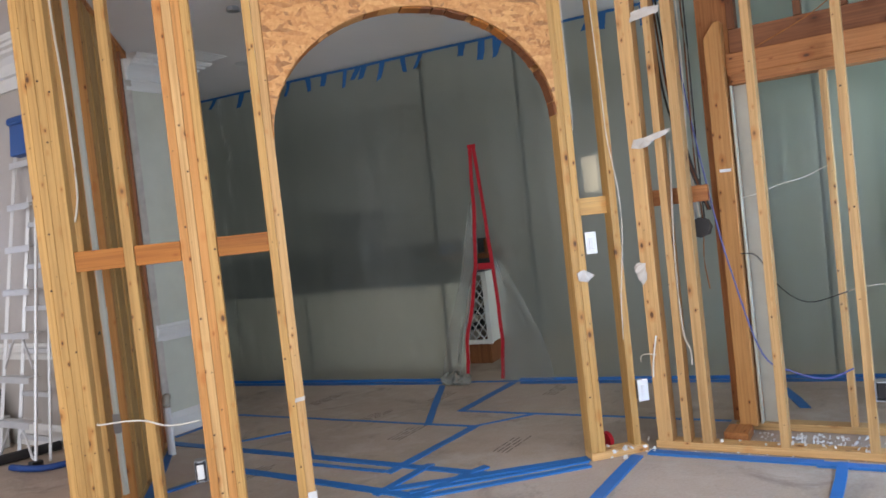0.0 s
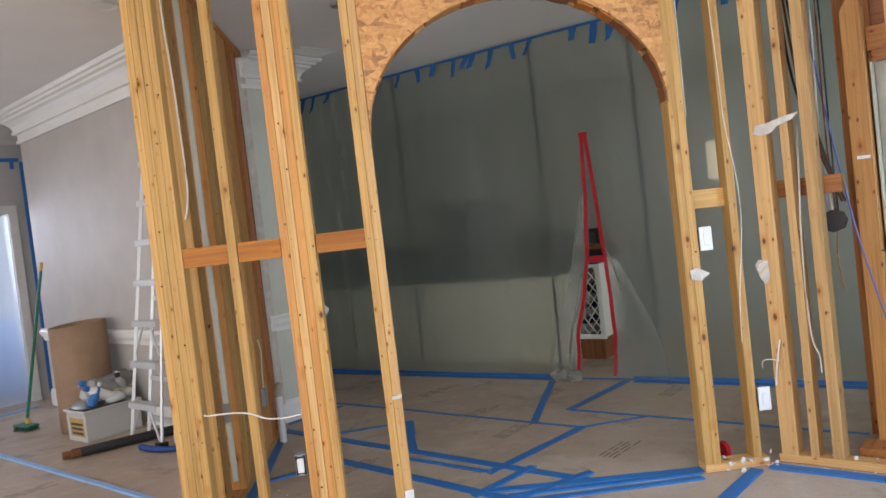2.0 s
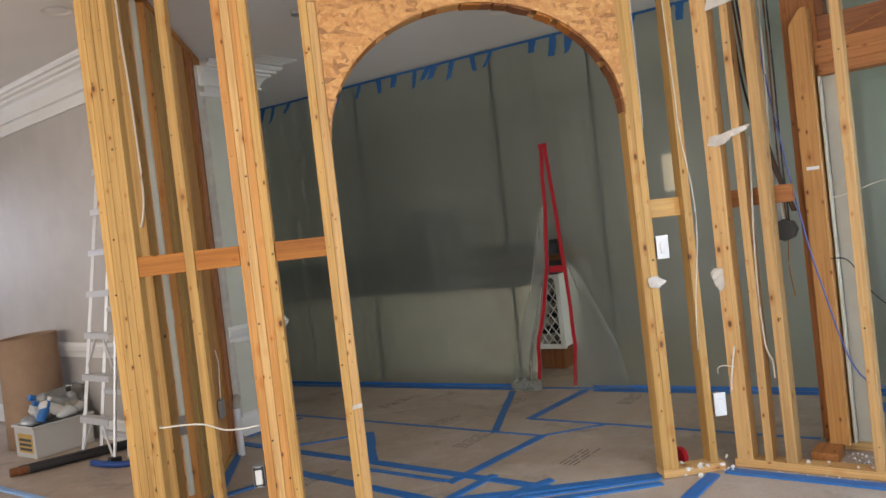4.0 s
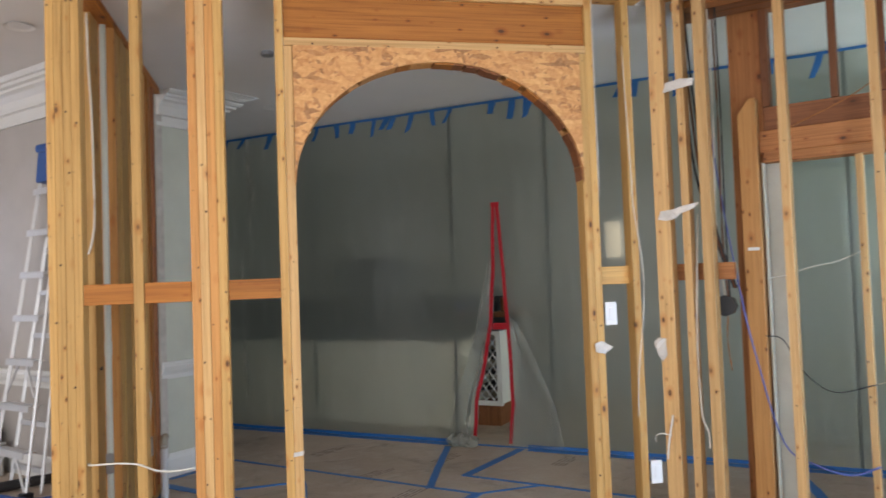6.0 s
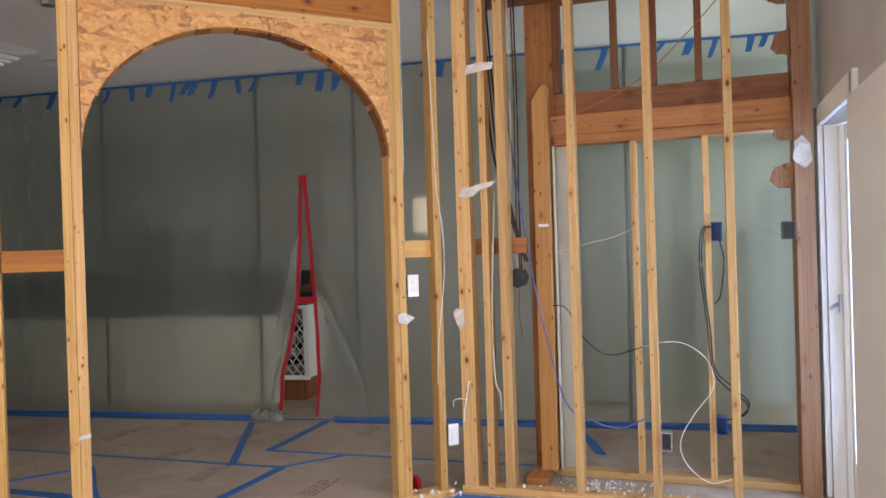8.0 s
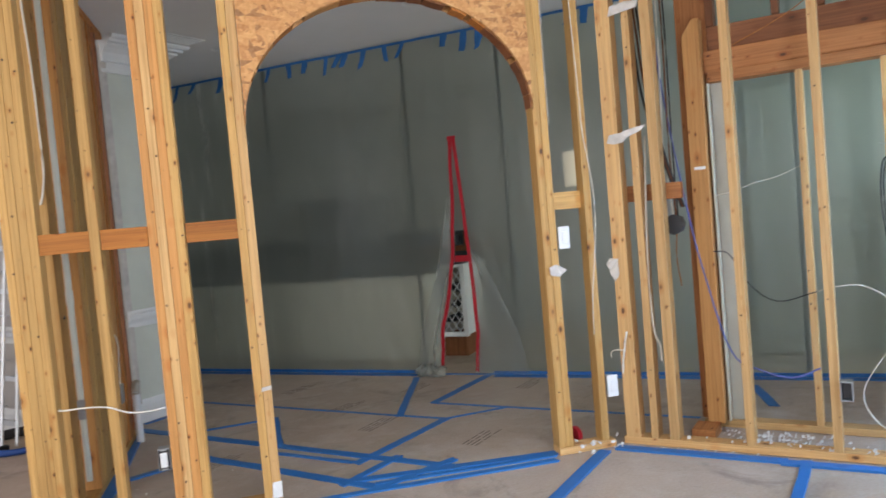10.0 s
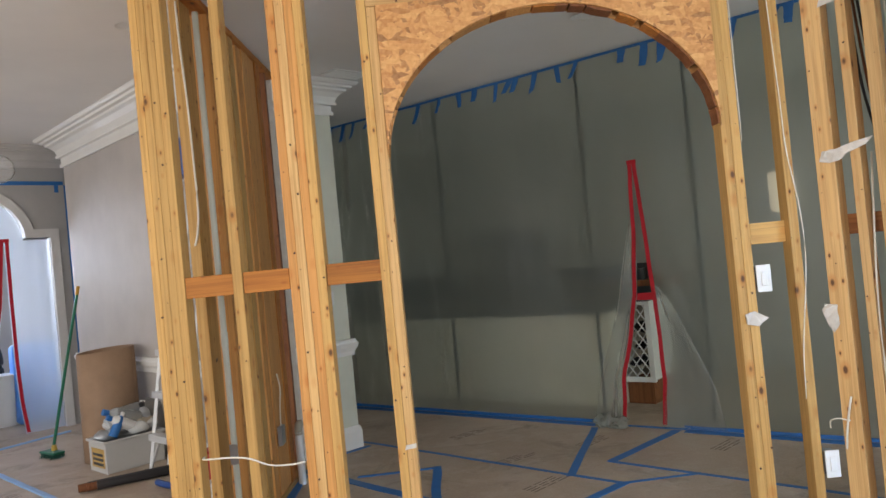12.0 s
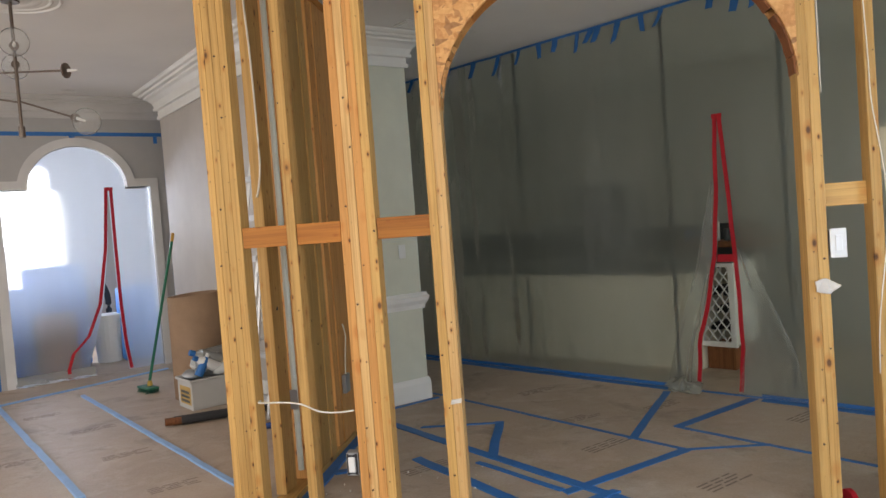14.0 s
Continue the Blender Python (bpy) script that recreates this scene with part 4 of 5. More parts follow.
bm = extrude_outline(bmesh.new(), outer, inner, HS - 0.14, HS)
box(bm, (HS - 0.14, -3.04, 0), (HS, lo_n, 3.019))
box(bm, (HS - 0.14, hi_n, 0), (HS, 3.9, 3.019))
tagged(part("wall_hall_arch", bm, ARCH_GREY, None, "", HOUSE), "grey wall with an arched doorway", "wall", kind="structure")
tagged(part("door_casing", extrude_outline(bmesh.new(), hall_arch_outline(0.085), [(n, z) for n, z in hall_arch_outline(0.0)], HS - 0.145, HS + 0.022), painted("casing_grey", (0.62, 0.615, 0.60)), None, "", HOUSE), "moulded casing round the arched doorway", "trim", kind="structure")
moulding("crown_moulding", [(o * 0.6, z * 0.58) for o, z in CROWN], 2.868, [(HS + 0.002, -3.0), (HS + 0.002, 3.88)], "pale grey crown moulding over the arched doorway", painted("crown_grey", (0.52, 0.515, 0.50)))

hall_sheet = thing("hall_dust_barrier", "bright plastic sheet with an open zip in the arched doorway", "plastic sheet", m=HOUSE @ Matrix.Translation((HS - 0.03, 0, 0)))
hz_left = [(0.0, 2.36), (0.1, 2.355), (0.26, 2.41), (0.40, 2.56), (0.73, 2.70), (1.3, 2.80), (1.92, 2.855)]
hz_edge = [(0.0, 2.53), (0.1, 2.54), (0.40, 2.63), (0.73, 2.72), (1.3, 2.81), (1.92, 2.858)]
hz_right = [(0.0, 2.92), (0.3, 2.885), (0.7, 2.868), (1.31, 2.864), (1.92, 2.865)]


def hall_film():
    bm = bmesh.new()

    def wave(n, z):
        return 0.02 * noise.noise((n * 3, z * 0.6, 4)) + 0.008 * noise.noise((n * 11, z * 2, 1))

    def grid(e0, e1, z0, z1, nu, nv):
        rows = []
        for j in range(nv + 1):
            z = z0 + (z1 - z0) * j / nv
            a, b = e0(z), e1(z)
            rows.append([bm.verts.new((wave(n, z), n, z)) for n in (a + (b - a) * i / nu for i in range(nu + 1))])
        for r, q in zip(rows, rows[1:]):
            for i in range(nu):
                bm.faces.new((r[i], r[i + 1], q[i + 1], q[i]))

    grid(lambda z: 1.875, lambda z: at_height(hz_edge, z), 0.005, 1.92, 24, 30)
    grid(lambda z: at_height(hz_right, z), lambda z: 3.275, 0.005, 1.92, 12, 30)
    grid(lambda z: 2.58 - 0.46 * math.sqrt(max(0, 1 - ((z - 1.92) / 0.45) ** 2)), lambda z: 2.58 + 0.46 * math.sqrt(max(0, 1 - ((z - 1.92) / 0.45) ** 2)), 1.92, 2.365, 24, 10)
    return bm


part("film", hall_film(), FILM_HALL, hall_sheet, "milky plastic film with daylight put into its pale tint", smooth=True)
for table, off in ((hz_left, -0.018), (hz_right, 0.018)):
    bm, rings = bmesh.new(), []
    for i in range(25):
        z = 0.02 + 1.9 * i / 24
        n = at_height(table, z) + off
        rings.append([bm.verts.new((x, n + w, z)) for x, w in ((0.030, -0.016), (0.030, 0.016), (0.034, 0.016), (0.034, -0.016))])
    for a, b in zip(rings, rings[1:]):
        for q in range(4):
            bm.faces.new((a[q], a[(q + 1) % 4], b[(q + 1) % 4], b[q]))
    part("zip_tape", bm, RED, hall_sheet, "red zip tape")
boxed("zip_tape", (0.031, 2.82, 1.905), (0.036, 2.905, 1.94), RED, hall_sheet, "red tape at the top of the zip")
bm, rows = bmesh.new(), []
for i in range(9):
    f = i / 8
    row = []
    for k in range(27):
        n = 1.86 + 0.72 * k / 26
        reach = 0.10 + 0.05 * noise.noise((n * 4, 0, 3))
        row.append(bm.verts.new((0.01 + reach * f, n + 0.01 * noise.noise((n * 9, f * 4, 1)), 0.006 + 0.09 * (1 - f) ** 2 + 0.022 * abs(noise.noise((n * 13, f * 5, 6))))))
    rows.append(row)
for r, q in zip(rows, rows[1:]):
    for k in range(26):
        bm.faces.new((r[k], r[k + 1], q[k + 1], q[k]))
part("trailing_film", bm, CRUMPLE, hall_sheet, "crumpled foot of the film trailing on the floor", smooth=True)
wall_tape = thing("wall_tape", "blue painter's tape round the arched doorway", "tape", m=HOUSE)
for lo, hi in (((-0.2, 2.475), (3.45, 2.515)), ((2.53, 2.37), (2.585, 2.474)), ((3.452, 0.05), (3.49, 2.474)), ((3.36, 2.40), (3.40, 2.474)), ((1.70, 0.0), (1.735, 1.2))):
    boxed("tape_run", (HS + 0.002, lo[0], lo[1]), (HS + 0.004, hi[0], hi[1]), BLUE, wall_tape, "", 0.0)

# room beyond the hall doorway
bm = bmesh.new()
ring = [(1.60, 0.85), (2.78, 0.85)] + [(2.19 + 0.59 * math.cos(math.pi * k / 20), 1.85 + 0.55 * math.sin(math.pi * k / 20)) for k in range(21)]
bm.faces.new([bm.verts.new((-10.585, n, z)) for n, z in ring])
bmesh.ops.solidify(bm, geom=bm.faces[:], thickness=0.01)
tagged(part("window_backdrop", bm, GLOW, None, "", HOUSE), "bright daylight in a far arched window", "backdrop", kind="structure")
bars = thing("far_window", "arched far window with thin bars", "window", kind="structure", m=HOUSE)
for n in (2.02, 2.32):
    boxed("glazing_bar", (-10.57, n - 0.012, 0.85), (-10.555, n + 0.012, 1.95), TRIM, bars)
for z in (1.40, 1.95):
    boxed("glazing_bar", (-10.553, 1.72, z - 0.012), (-10.54, 2.62, z + 0.012), TRIM, bars)
for a in (45, 90, 135):
    part("glazing_bar", cyl(bmesh.new(), (-10.56, 2.17, 1.96), (-10.56, 2.17 + 0.44 * math.cos(radians(a)), 1.96 + 0.44 * math.sin(radians(a))), 0.01, sides=6), TRIM, bars)
TARP = painted("blue_tarp", (0.16, 0.38, 0.90), 0.4, 0.2, 4)
for k, (s, n0, n1, z) in enumerate(((-8.75, 1.55, 2.34, 0.95), (-8.95, 2.12, 2.72, 1.15), (-8.42, 2.12, 2.50, 0.66), (-8.8, 3.02, 3.5, 0.85))):
    bm = box(bmesh.new(), (s - 0.22, n0, 0.002), (s, n1, z), 0.03)
    bmesh.ops.subdivide_edges(bm, edges=bm.edges[:], cuts=3, use_grid_fill=True)
    for v in bm.verts:
        if v.co.z > 0.05:
            v.co += Vector((noise.noise(v.co * 5), noise.noise(v.co * 5 + Vector((9, 0, 0))), noise.noise(v.co * 4))) * 0.03
    tagged(part("covered_furniture", bm, TARP if k != 2 else KRAFT, None, "", HOUSE, True), "furniture under a blue dust cover" if k != 2 else "plain brown cardboard carton beside covered furniture", "furniture" if k != 2 else "carton", "stored furniture")
bin_ = thing("waste_bin", "white plastic bin beyond the hall doorway", "bin", m=HOUSE @ Matrix.Translation((-9.0, 2.93, 0)))
part("body", cyl(bmesh.new(), (0, 0, 0.002), (0, 0, 0.52), 0.15, 0.18, 24), WHITE_P, bin_, smooth=False)
part("rim", cyl(bmesh.new(), (0, 0, 0.5205), (0, 0, 0.545), 0.19, 0.19, 24), WHITE_P, bin_)
tagged(part("vacuum_hose", tube(bmesh.new(), [sn(-9.3, 2.85, 0.55), sn(-9.3, 2.8, 0.8), sn(-9.3, 2.9, 0.95), sn(-9.3, 3.0, 0.75), sn(-9.3, 3.0, 0.4)], 0.035, 8), BLACK, smooth=True), "black ribbed vacuum hose", "hose")

# ---- hall: things on the floor ----
def step_ladder():
    lad = thing("step_ladder", "tall aluminium step ladder standing against the hall wall", "ladder", m=HOUSE @ Matrix.Translation((-4.985, 2.94, 0)) @ Matrix.Rotation(radians(-5.5), 4, "X"))
    H = 2.34

    def rail(name, x0, x1, y0, y1, z0, z1):
        a, b = Vector((x0, y0, z0)), Vector((x1, y1, z1))
        d = b - a
        bm = box(bmesh.new(), (-0.007, -0.011, -d.length / 2), (0.007, -0.009, d.length / 2))
        box(bm, (-0.007, -0.009, -d.length / 2), (-0.005, 0.011, d.length / 2))
        box(bm, (-0.005, 0.009, -d.length / 2), (0.007, 0.011, d.length / 2))
        return part(name, bm, ALU, lad, "", Matrix.Translation((a + b) / 2) @ d.to_track_quat("Z", "Y").to_matrix().to_4x4())

    half = lambda z: 0.225 - 0.10 * z / H  # noqa: E731
    for sgn in (-1, 1):
        rail("front_rail", sgn * half(0), sgn * half(H), 0, 0.13, 0.02, H)
        rail("rear_rail", sgn * (half(0) - 0.03), sgn * (half(H) - 0.03), 0.115, 0.215, 0.02, H - 0.05)
        boxed("foot", (sgn * half(0) - 0.025, -0.04, 0.0), (sgn * half(0) + 0.025, 0.04, 0.05), BLACK, lad, "black rubber foot", 0.006)
    for i in range(1, 8):
        z = 0.295 * i
        w, y = half(z) - 0.01, 0.13 * z / H
        bm = box(bmesh.new(), (-w, y - 0.045, z - 0.004), (w, y + 0.045, z + 0.004), 0.002)
        box(bm, (-w, y - 0.045, z - 0.04), (w, y - 0.041, z - 0.0042))
        part("step", bm, ALU, lad)
        bm = box(bmesh.new(), (-w + 0.03, 0.10 + 0.10 * z / H, z - 0.15), (w - 0.03, 0.135 + 0.10 * z / H, z - 0.115), 0.003)
        part("rear_bar", bm, ALU, lad)
    for i in (1, 3):
        z = 0.295 * i
        for sgn in (-1, 1):
            a, b = Vector((sgn * (half(z) - 0.01), 0.13 * z / H - 0.02, z - 0.24)), Vector((sgn * (half(z) - 0.15), 0.13 * z / H - 0.02, z - 0.01))
            part("brace", cyl(bmesh.new(), a, b, 0.008, sides=8), ALU, lad)
    bm = box(bmesh.new(), (-0.16, 0.07, H), (0.16, 0.27, H + 0.055), 0.012)
    box(bm, (-0.14, 0.085, H - 0.22), (0.14, 0.25, H - 0.0005), 0.006)
    part("top_cap", bm, plain("ladder_blue", (0.03, 0.10, 0.35), 0.4), lad, "blue moulded top cap")
    return lad


step_ladder()

roll = thing("paper_roll", "thick upright roll of brown kraft floor paper", "paper roll", m=Matrix.Translation((-2.20, 6.47, 0)))
bm = bmesh.new()
rings = []
for i in range(90):
    a = i / 89 * 2 * math.pi * 2.6
    rr = 0.218 - 0.006 * i / 30
    rings.append([bm.verts.new((rr * math.cos(a) + 0.012 * math.cos(2 * a), rr * math.sin(a), z + 0.012 * math.sin(a + 1))) for z in (0.015, 0.30, 0.60, 0.865)])
for p, q in zip(rings, rings[1:]):
    for j in range(3):
        bm.faces.new((p[j], q[j], q[j + 1], p[j + 1]))
body = part("wound_paper", bm, KRAFT, roll, smooth=True)
so = body.modifiers.new("thick", "SOLIDIFY")
so.thickness = 0.003
part("paper_core", cyl(bmesh.new(), (0.01, 0, 0.002), (0.01, 0, 0.80), 0.185, sides=32), KRAFT, roll, "inner layers of the roll")

tub = thing("storage_tub", "white plastic tub full of bottles and rags", "tub", m=Matrix.Translation((-1.94, 6.16, 0)) @ Matrix.Rotation(radians(48), 4, "Z"))
bm = bmesh.new()
for lo, hi in (((-0.22, -0.15, 0.002), (0.22, 0.15, 0.012)), ((-0.22, -0.15, 0.0125), (0.22, -0.142, 0.235)), ((-0.22, 0.142, 0.0125), (0.22, 0.15, 0.235)), ((-0.22, -0.1415, 0.0125), (-0.212, 0.1415, 0.235)), ((0.212, -0.1415, 0.0125), (0.22, 0.1415, 0.235))):
    box(bm, lo, hi, 0.002)
TUBW = plain("translucent_tub_grey", (0.52, 0.52, 0.50), 0.35, 0, 0.05)
part("tub_body", bm, TUBW, tub)
bm = bmesh.new()
for lo, hi in (((-0.235, -0.165, 0.222), (0.235, -0.1505, 0.24)), ((-0.235, 0.1505, 0.222), (0.235, 0.165, 0.24)), ((-0.235, -0.15, 0.222), (-0.2205, 0.15, 0.24)), ((0.2205, -0.15, 0.222), (0.235, 0.15, 0.24))):
    box(bm, lo, hi, 0.003)
part("tub_rim", bm, TUBW, tub)
lab = boxed("printed_label", (-0.2225, -0.12, 0.04), (-0.2203, 0.10, 0.18), plain("label_ochre", (0.50, 0.33, 0.10), 0.5), tub, "ochre and dark printed label", 0)
for k in range(3):
    boxed("label_bar", (-0.2235, -0.1, 0.055 + 0.035 * k), (-0.2226, 0.08, 0.075 + 0.035 * k), KDARK, lab, "", 0)
GLASSY = plastic_film("clear_jug_plastic", (0.80, 0.82, 0.82), 0.70, 0.1, 0.4, 1.25)
CLEARP = plain("cloudy_plastic", (0.55, 0.57, 0.57), 0.15)
for k in range(9):
    x, y, z = random.uniform(-0.16, 0.16), random.uniform(-0.09, 0.09), random.uniform(0.24, 0.32)
    bm = bmesh.new()
    bmesh.ops.create_icosphere(bm, subdivisions=3, radius=1, matrix=Matrix.Translation((x, y, z)) @ Matrix.Diagonal((0.085, 0.06, 0.045, 1)))
    for v in bm.verts:
        v.co += v.co.normalized() * 0.03 * noise.noise(v.co * 14)
    tagged(part("rag", bm, (TUBW, STEEL, CLEARP, BARE_BOARD)[k % 4], None, "", tub.matrix_basis, True), "crumpled rag heaped in the tub", "rag", "things in the tub")


def bottle(x, y, z, mat, cap, lean, size=1.0):
    b = thing("spray_bottle", "plastic bottle lying in the tub", "bottle", "things in the tub", m=tub.matrix_basis @ Matrix.Translation((x, y, z)) @ Matrix.Rotation(radians(lean), 4, "Y") @ Matrix.Diagonal((size, size, size, 1)))
    bm = cyl(bmesh.new(), (0, 0, 0), (0, 0, 0.16), 0.042, sides=18)
    cyl(bm, (0, 0, 0.1601), (0, 0, 0.2), 0.042, 0.016, 18)
    part("bottle_body", bm, mat, b, smooth=False)
    part("cap", cyl(bmesh.new(), (0, 0, 0.2005), (0, 0, 0.235), 0.02, sides=14), cap, b)


bottle(-0.12, 0.04, 0.32, CLEARP, BLUE, 78, 1.25)
bottle(-0.02, 0.07, 0.36, GLASSY, WHITE_P, 84, 1.7)
bottle(0.10, -0.02, 0.34, GLASSY, BLUE, -70, 1.2)
bottle(0.05, -0.06, 0.28, WHITE_P, BLUE, -60)
bottle(0.12, 0.05, 0.20, CLEARP, TRIM, 12, 1.1)
bottle(-0.13, -0.07, 0.25, BLUE, WHITE_P, 30, 0.8)
bottle(0.17, -0.02, 0.22, STEEL, BLACK, -10, 1.0)

pole_end = thing("umbrella_bag", "dark rolled tubes lying on the hall floor", "tube")
for dx in (0, 0.055):
    a, b = Vector((-1.92 + dx, 5.50 + dx * 0.2, 0.034)), Vector((-1.30 + dx, 5.86 + dx * 0.2, 0.036))
    part("sleeve", cyl(bmesh.new(), a, b, 0.032, sides=14), BLACK, pole_end, "dark sleeve")
    part("end_cap", cyl(bmesh.new(), a - (b - a).normalized() * 0.06, a - (b - a).normalized() * 0.001, 0.028, sides=14), FIR_D, pole_end, "brown end cap")
tagged(part("blue_strap", tube(bmesh.new(), [(-1.45, 5.50, 0.02), (-1.32, 5.38, 0.025), (-1.18, 5.34, 0.02), (-1.02, 5.40, 0.025), (-0.95, 5.55, 0.02)], 0.022, 7), plain("strap_blue", (0.015, 0.06, 0.25), 0.6), smooth=True), "dark blue strap on the floor under the ladder", "strap")
tagged(boxed("red_tool_case", (-0.98, 5.02, 0.002), (-0.74, 5.16, 0.30), plain("case_red", (0.32, 0.015, 0.015), 0.4), None, "", 0.012), "red tool case on the hall floor", "tool case")

carton = thing("small_carton", "small white carton with a dark base beside a tool case", "carton", m=Matrix.Translation((-0.80, 4.90, 0)) @ Matrix.Rotation(radians(20), 4, "Z"))
boxed("box_body", (-0.09, -0.05, 0.03), (0.09, 0.05, 0.16), WHITE_P, carton, "", 0.004)
boxed("box_base", (-0.092, -0.052, 0.001), (0.092, 0.052, 0.0295), BLACK, carton, "dark base", 0.002)
boxed("printed_label", (0.01, -0.0515, 0.08), (0.06, -0.0503, 0.13), KDARK, carton, "small dark label", 0)

broom = thing("push_broom", "green-handled broom leaning on the hall wall", "broom")
bt, bb = Vector((-2.86, 7.44, 1.40)), Vector((-2.79, 6.68, 0.10))
FROST = plastic_film("frosted_glass", (0.62, 0.74, 0.92), 0.16, 0.3, 0.7)
GREEN = plain("green_paint", (0.012, 0.14, 0.075), 0.4)
part("handle", cyl(bmesh.new(), bb, bb + (bt - bb) * 0.94, 0.013, sides=12), GREEN, broom)
part("grip", cyl(bmesh.new(), bb + (bt - bb) * 0.9405, bt, 0.015, sides=12), plain("grip_yellow", (0.55, 0.30, 0.04), 0.5), broom, "yellow handle end")
part("socket", cyl(bmesh.new(), bb - Vector((0, 0, 0.045)), bb - Vector((0, 0, 0.001)), 0.024, 0.018, 12), plain("socket_yellow", (0.5, 0.33, 0.05), 0.5), broom)
HEAD = Matrix.Translation((-2.80, 6.66, 0)) @ Matrix.Rotation(radians(-35), 4, "Z")
boxed("head_block", (-0.12, -0.05, 0.035), (0.12, 0.05, 0.054), GREEN, broom, "", 0.006, HEAD)
bm = bmesh.new()
for k in range(170):
    x, y = random.uniform(-0.11, 0.11), random.uniform(-0.045, 0.045)
    cyl(bm, (x, y, 0.0345), (x + random.uniform(-0.025, 0.025), y + random.uniform(-0.03, 0.02), 0.003), 0.003, 0.002, 4)
tagged(part("bristles", bm, plain("bristle_green", (0.010, 0.075, 0.05), 0.7), broom, "dark green bristles", HEAD), kind="stuff")

# ---- chandelier, medallion and ceiling fittings ----
BRASS = plain("aged_bronze", (0.16, 0.13, 0.11), 0.35, 0.85)
GLOBE = plastic_film("clear_globe_glass", (0.86, 0.87, 0.87), 0.82, 0.05, 0.4, 1.06)
CH, CS = Vector((-2.31, 4.73, 0.157)), 0.88
ch = thing("chandelier", "bronze rod chandelier with clear glass globes", "chandelier", m=Matrix.Translation(CH) @ Matrix.Diagonal((CS, CS, CS, 1)))
part("stem", cyl(bmesh.new(), (0, 0, 2.20), (0, 0, 3.058), 0.012, sides=10), BRASS, ch)
part("finial", cyl(bmesh.new(), (0, 0, 2.12), (0, 0, 2.1995), 0.022, sides=12), BRASS, ch)
part("canopy", cyl(bmesh.new(), (0, 0, 3.0585), (0, 0, 3.068), 0.06, sides=20), BRASS, ch)
for ang, z0, z1, ln in ((0, 2.575, 2.55, 0.36), (180, 2.575, 2.60, 0.36), (-4, 2.37, 2.22, 0.42), (176, 2.37, 2.46, 0.40), (128, 2.68, 2.69, 0.26), (-52, 2.68, 2.69, 0.26)):
    d = Vector((math.cos(radians(ang)), math.sin(radians(ang)), 0))
    a, b = d * 0.0125 + Vector((0, 0, z0)), d * ln + Vector((0, 0, z1))
    arm = part("arm", cyl(bmesh.new(), a, b, 0.007, sides=8), BRASS, ch)
    w = (b - a).normalized()
    bm = cyl(bmesh.new(), b, b + w * 0.03, 0.028, 0.030, 14)
    part("socket", bm, BRASS, arm)
    if ang:  # one arm has lost its globe
        bm = bmesh.new()
        bmesh.ops.create_uvsphere(bm, u_segments=24, v_segments=14, radius=0.092, matrix=Matrix.Translation(b + w * 0.11))
        part("globe", bm, GLOBE, arm, "clear glass globe", smooth=True)
    else:
        part("gallery_ring", cyl(bmesh.new(), b + w * 0.012, b + w * 0.020, 0.052, sides=20), BRASS, arm)
    part("bulb", cyl(bmesh.new(), b + w * 0.031, b + w * 0.10, 0.012, 0.006, 10), WHITE_P, arm)
med = thing("ceiling_medallion", "round moulded plaster medallion on the hall ceiling", "medallion", m=Matrix.Translation((CH.x, CH.y, 2.8695)))
for r0, r1, h in ((0.27, 0.295, 0.010), (0.215, 0.24, 0.008), (0.12, 0.18, 0.007), (0.0, 0.08, 0.009)):
    bm = bmesh.new()
    ring = []
    for i in range(49):
        a = 2 * math.pi * i / 48
        ring.append([bm.verts.new((r * math.cos(a), r * math.sin(a), z)) for r, z in ((max(r0, 0.001), -0.0005), (max(r0, 0.001) + 0.3 * (r1 - r0), -h), (r1 - 0.3 * (r1 - r0), -h), (r1, -0.0005))])
    for a, b in zip(ring, ring[1:]):
        for q in range(3):
            bm.faces.new((a[q], a[q + 1], b[q + 1], b[q]))
    bmesh.ops.remove_doubles(bm, verts=bm.verts, dist=1e-5)
    part("moulded_ring", bm, CEIL, med, smooth=True)


def can_light(x, y, z):
    c = thing("recessed_light", "unlit white recessed ceiling light", "ceiling light", "recessed ceiling lights", m=Matrix.Translation((x, y, z)))
    bm = bmesh.new()
    bmesh.ops.create_cone(bm, cap_ends=False, segments=28, radius1=0.085, radius2=0.062, depth=0.008, matrix=Matrix.Translation((0, 0, -0.005)))
    part("trim_ring", bm, TRIM, c)
    part("lens", cyl(bmesh.new(), (0, 0, -0.003), (0, 0, -0.0005), 0.061, sides=28), WHITE_P, c)


can_light(0.32, 6.12, 2.714)
can_light(1.6, 5.0, 2.714)
can_light(-1.085, 4.83, 2.869)
can_light(*sn(-7.78, 2.50)[:2], 2.869)
vent = thing("ceiling_vent", "white slatted air vent in the back room ceiling", "vent", m=Matrix.Translation((0.03, 5.80, 2.7145)) @ Matrix.Rotation(radians(45), 4, "Z"))
boxed("vent_frame", (-0.17, -0.09, -0.008), (0.17, 0.09, -0.0005), TRIM, vent)
for k in range(6):
    boxed("slat", (-0.15, -0.07 + 0.025 * k, -0.014), (0.15, -0.058 + 0.025 * k, -0.0085), TRIM, vent, "", 0.001)
tagged(part("ceiling_box", cyl(bmesh.new(), (0.31, 4.71, 2.69), (0.31, 4.71, 2.7145), 0.038, sides=8), STEEL), "open metal electrical box in the back room ceiling", "electrical box")

# ---- fittings on the studs ----


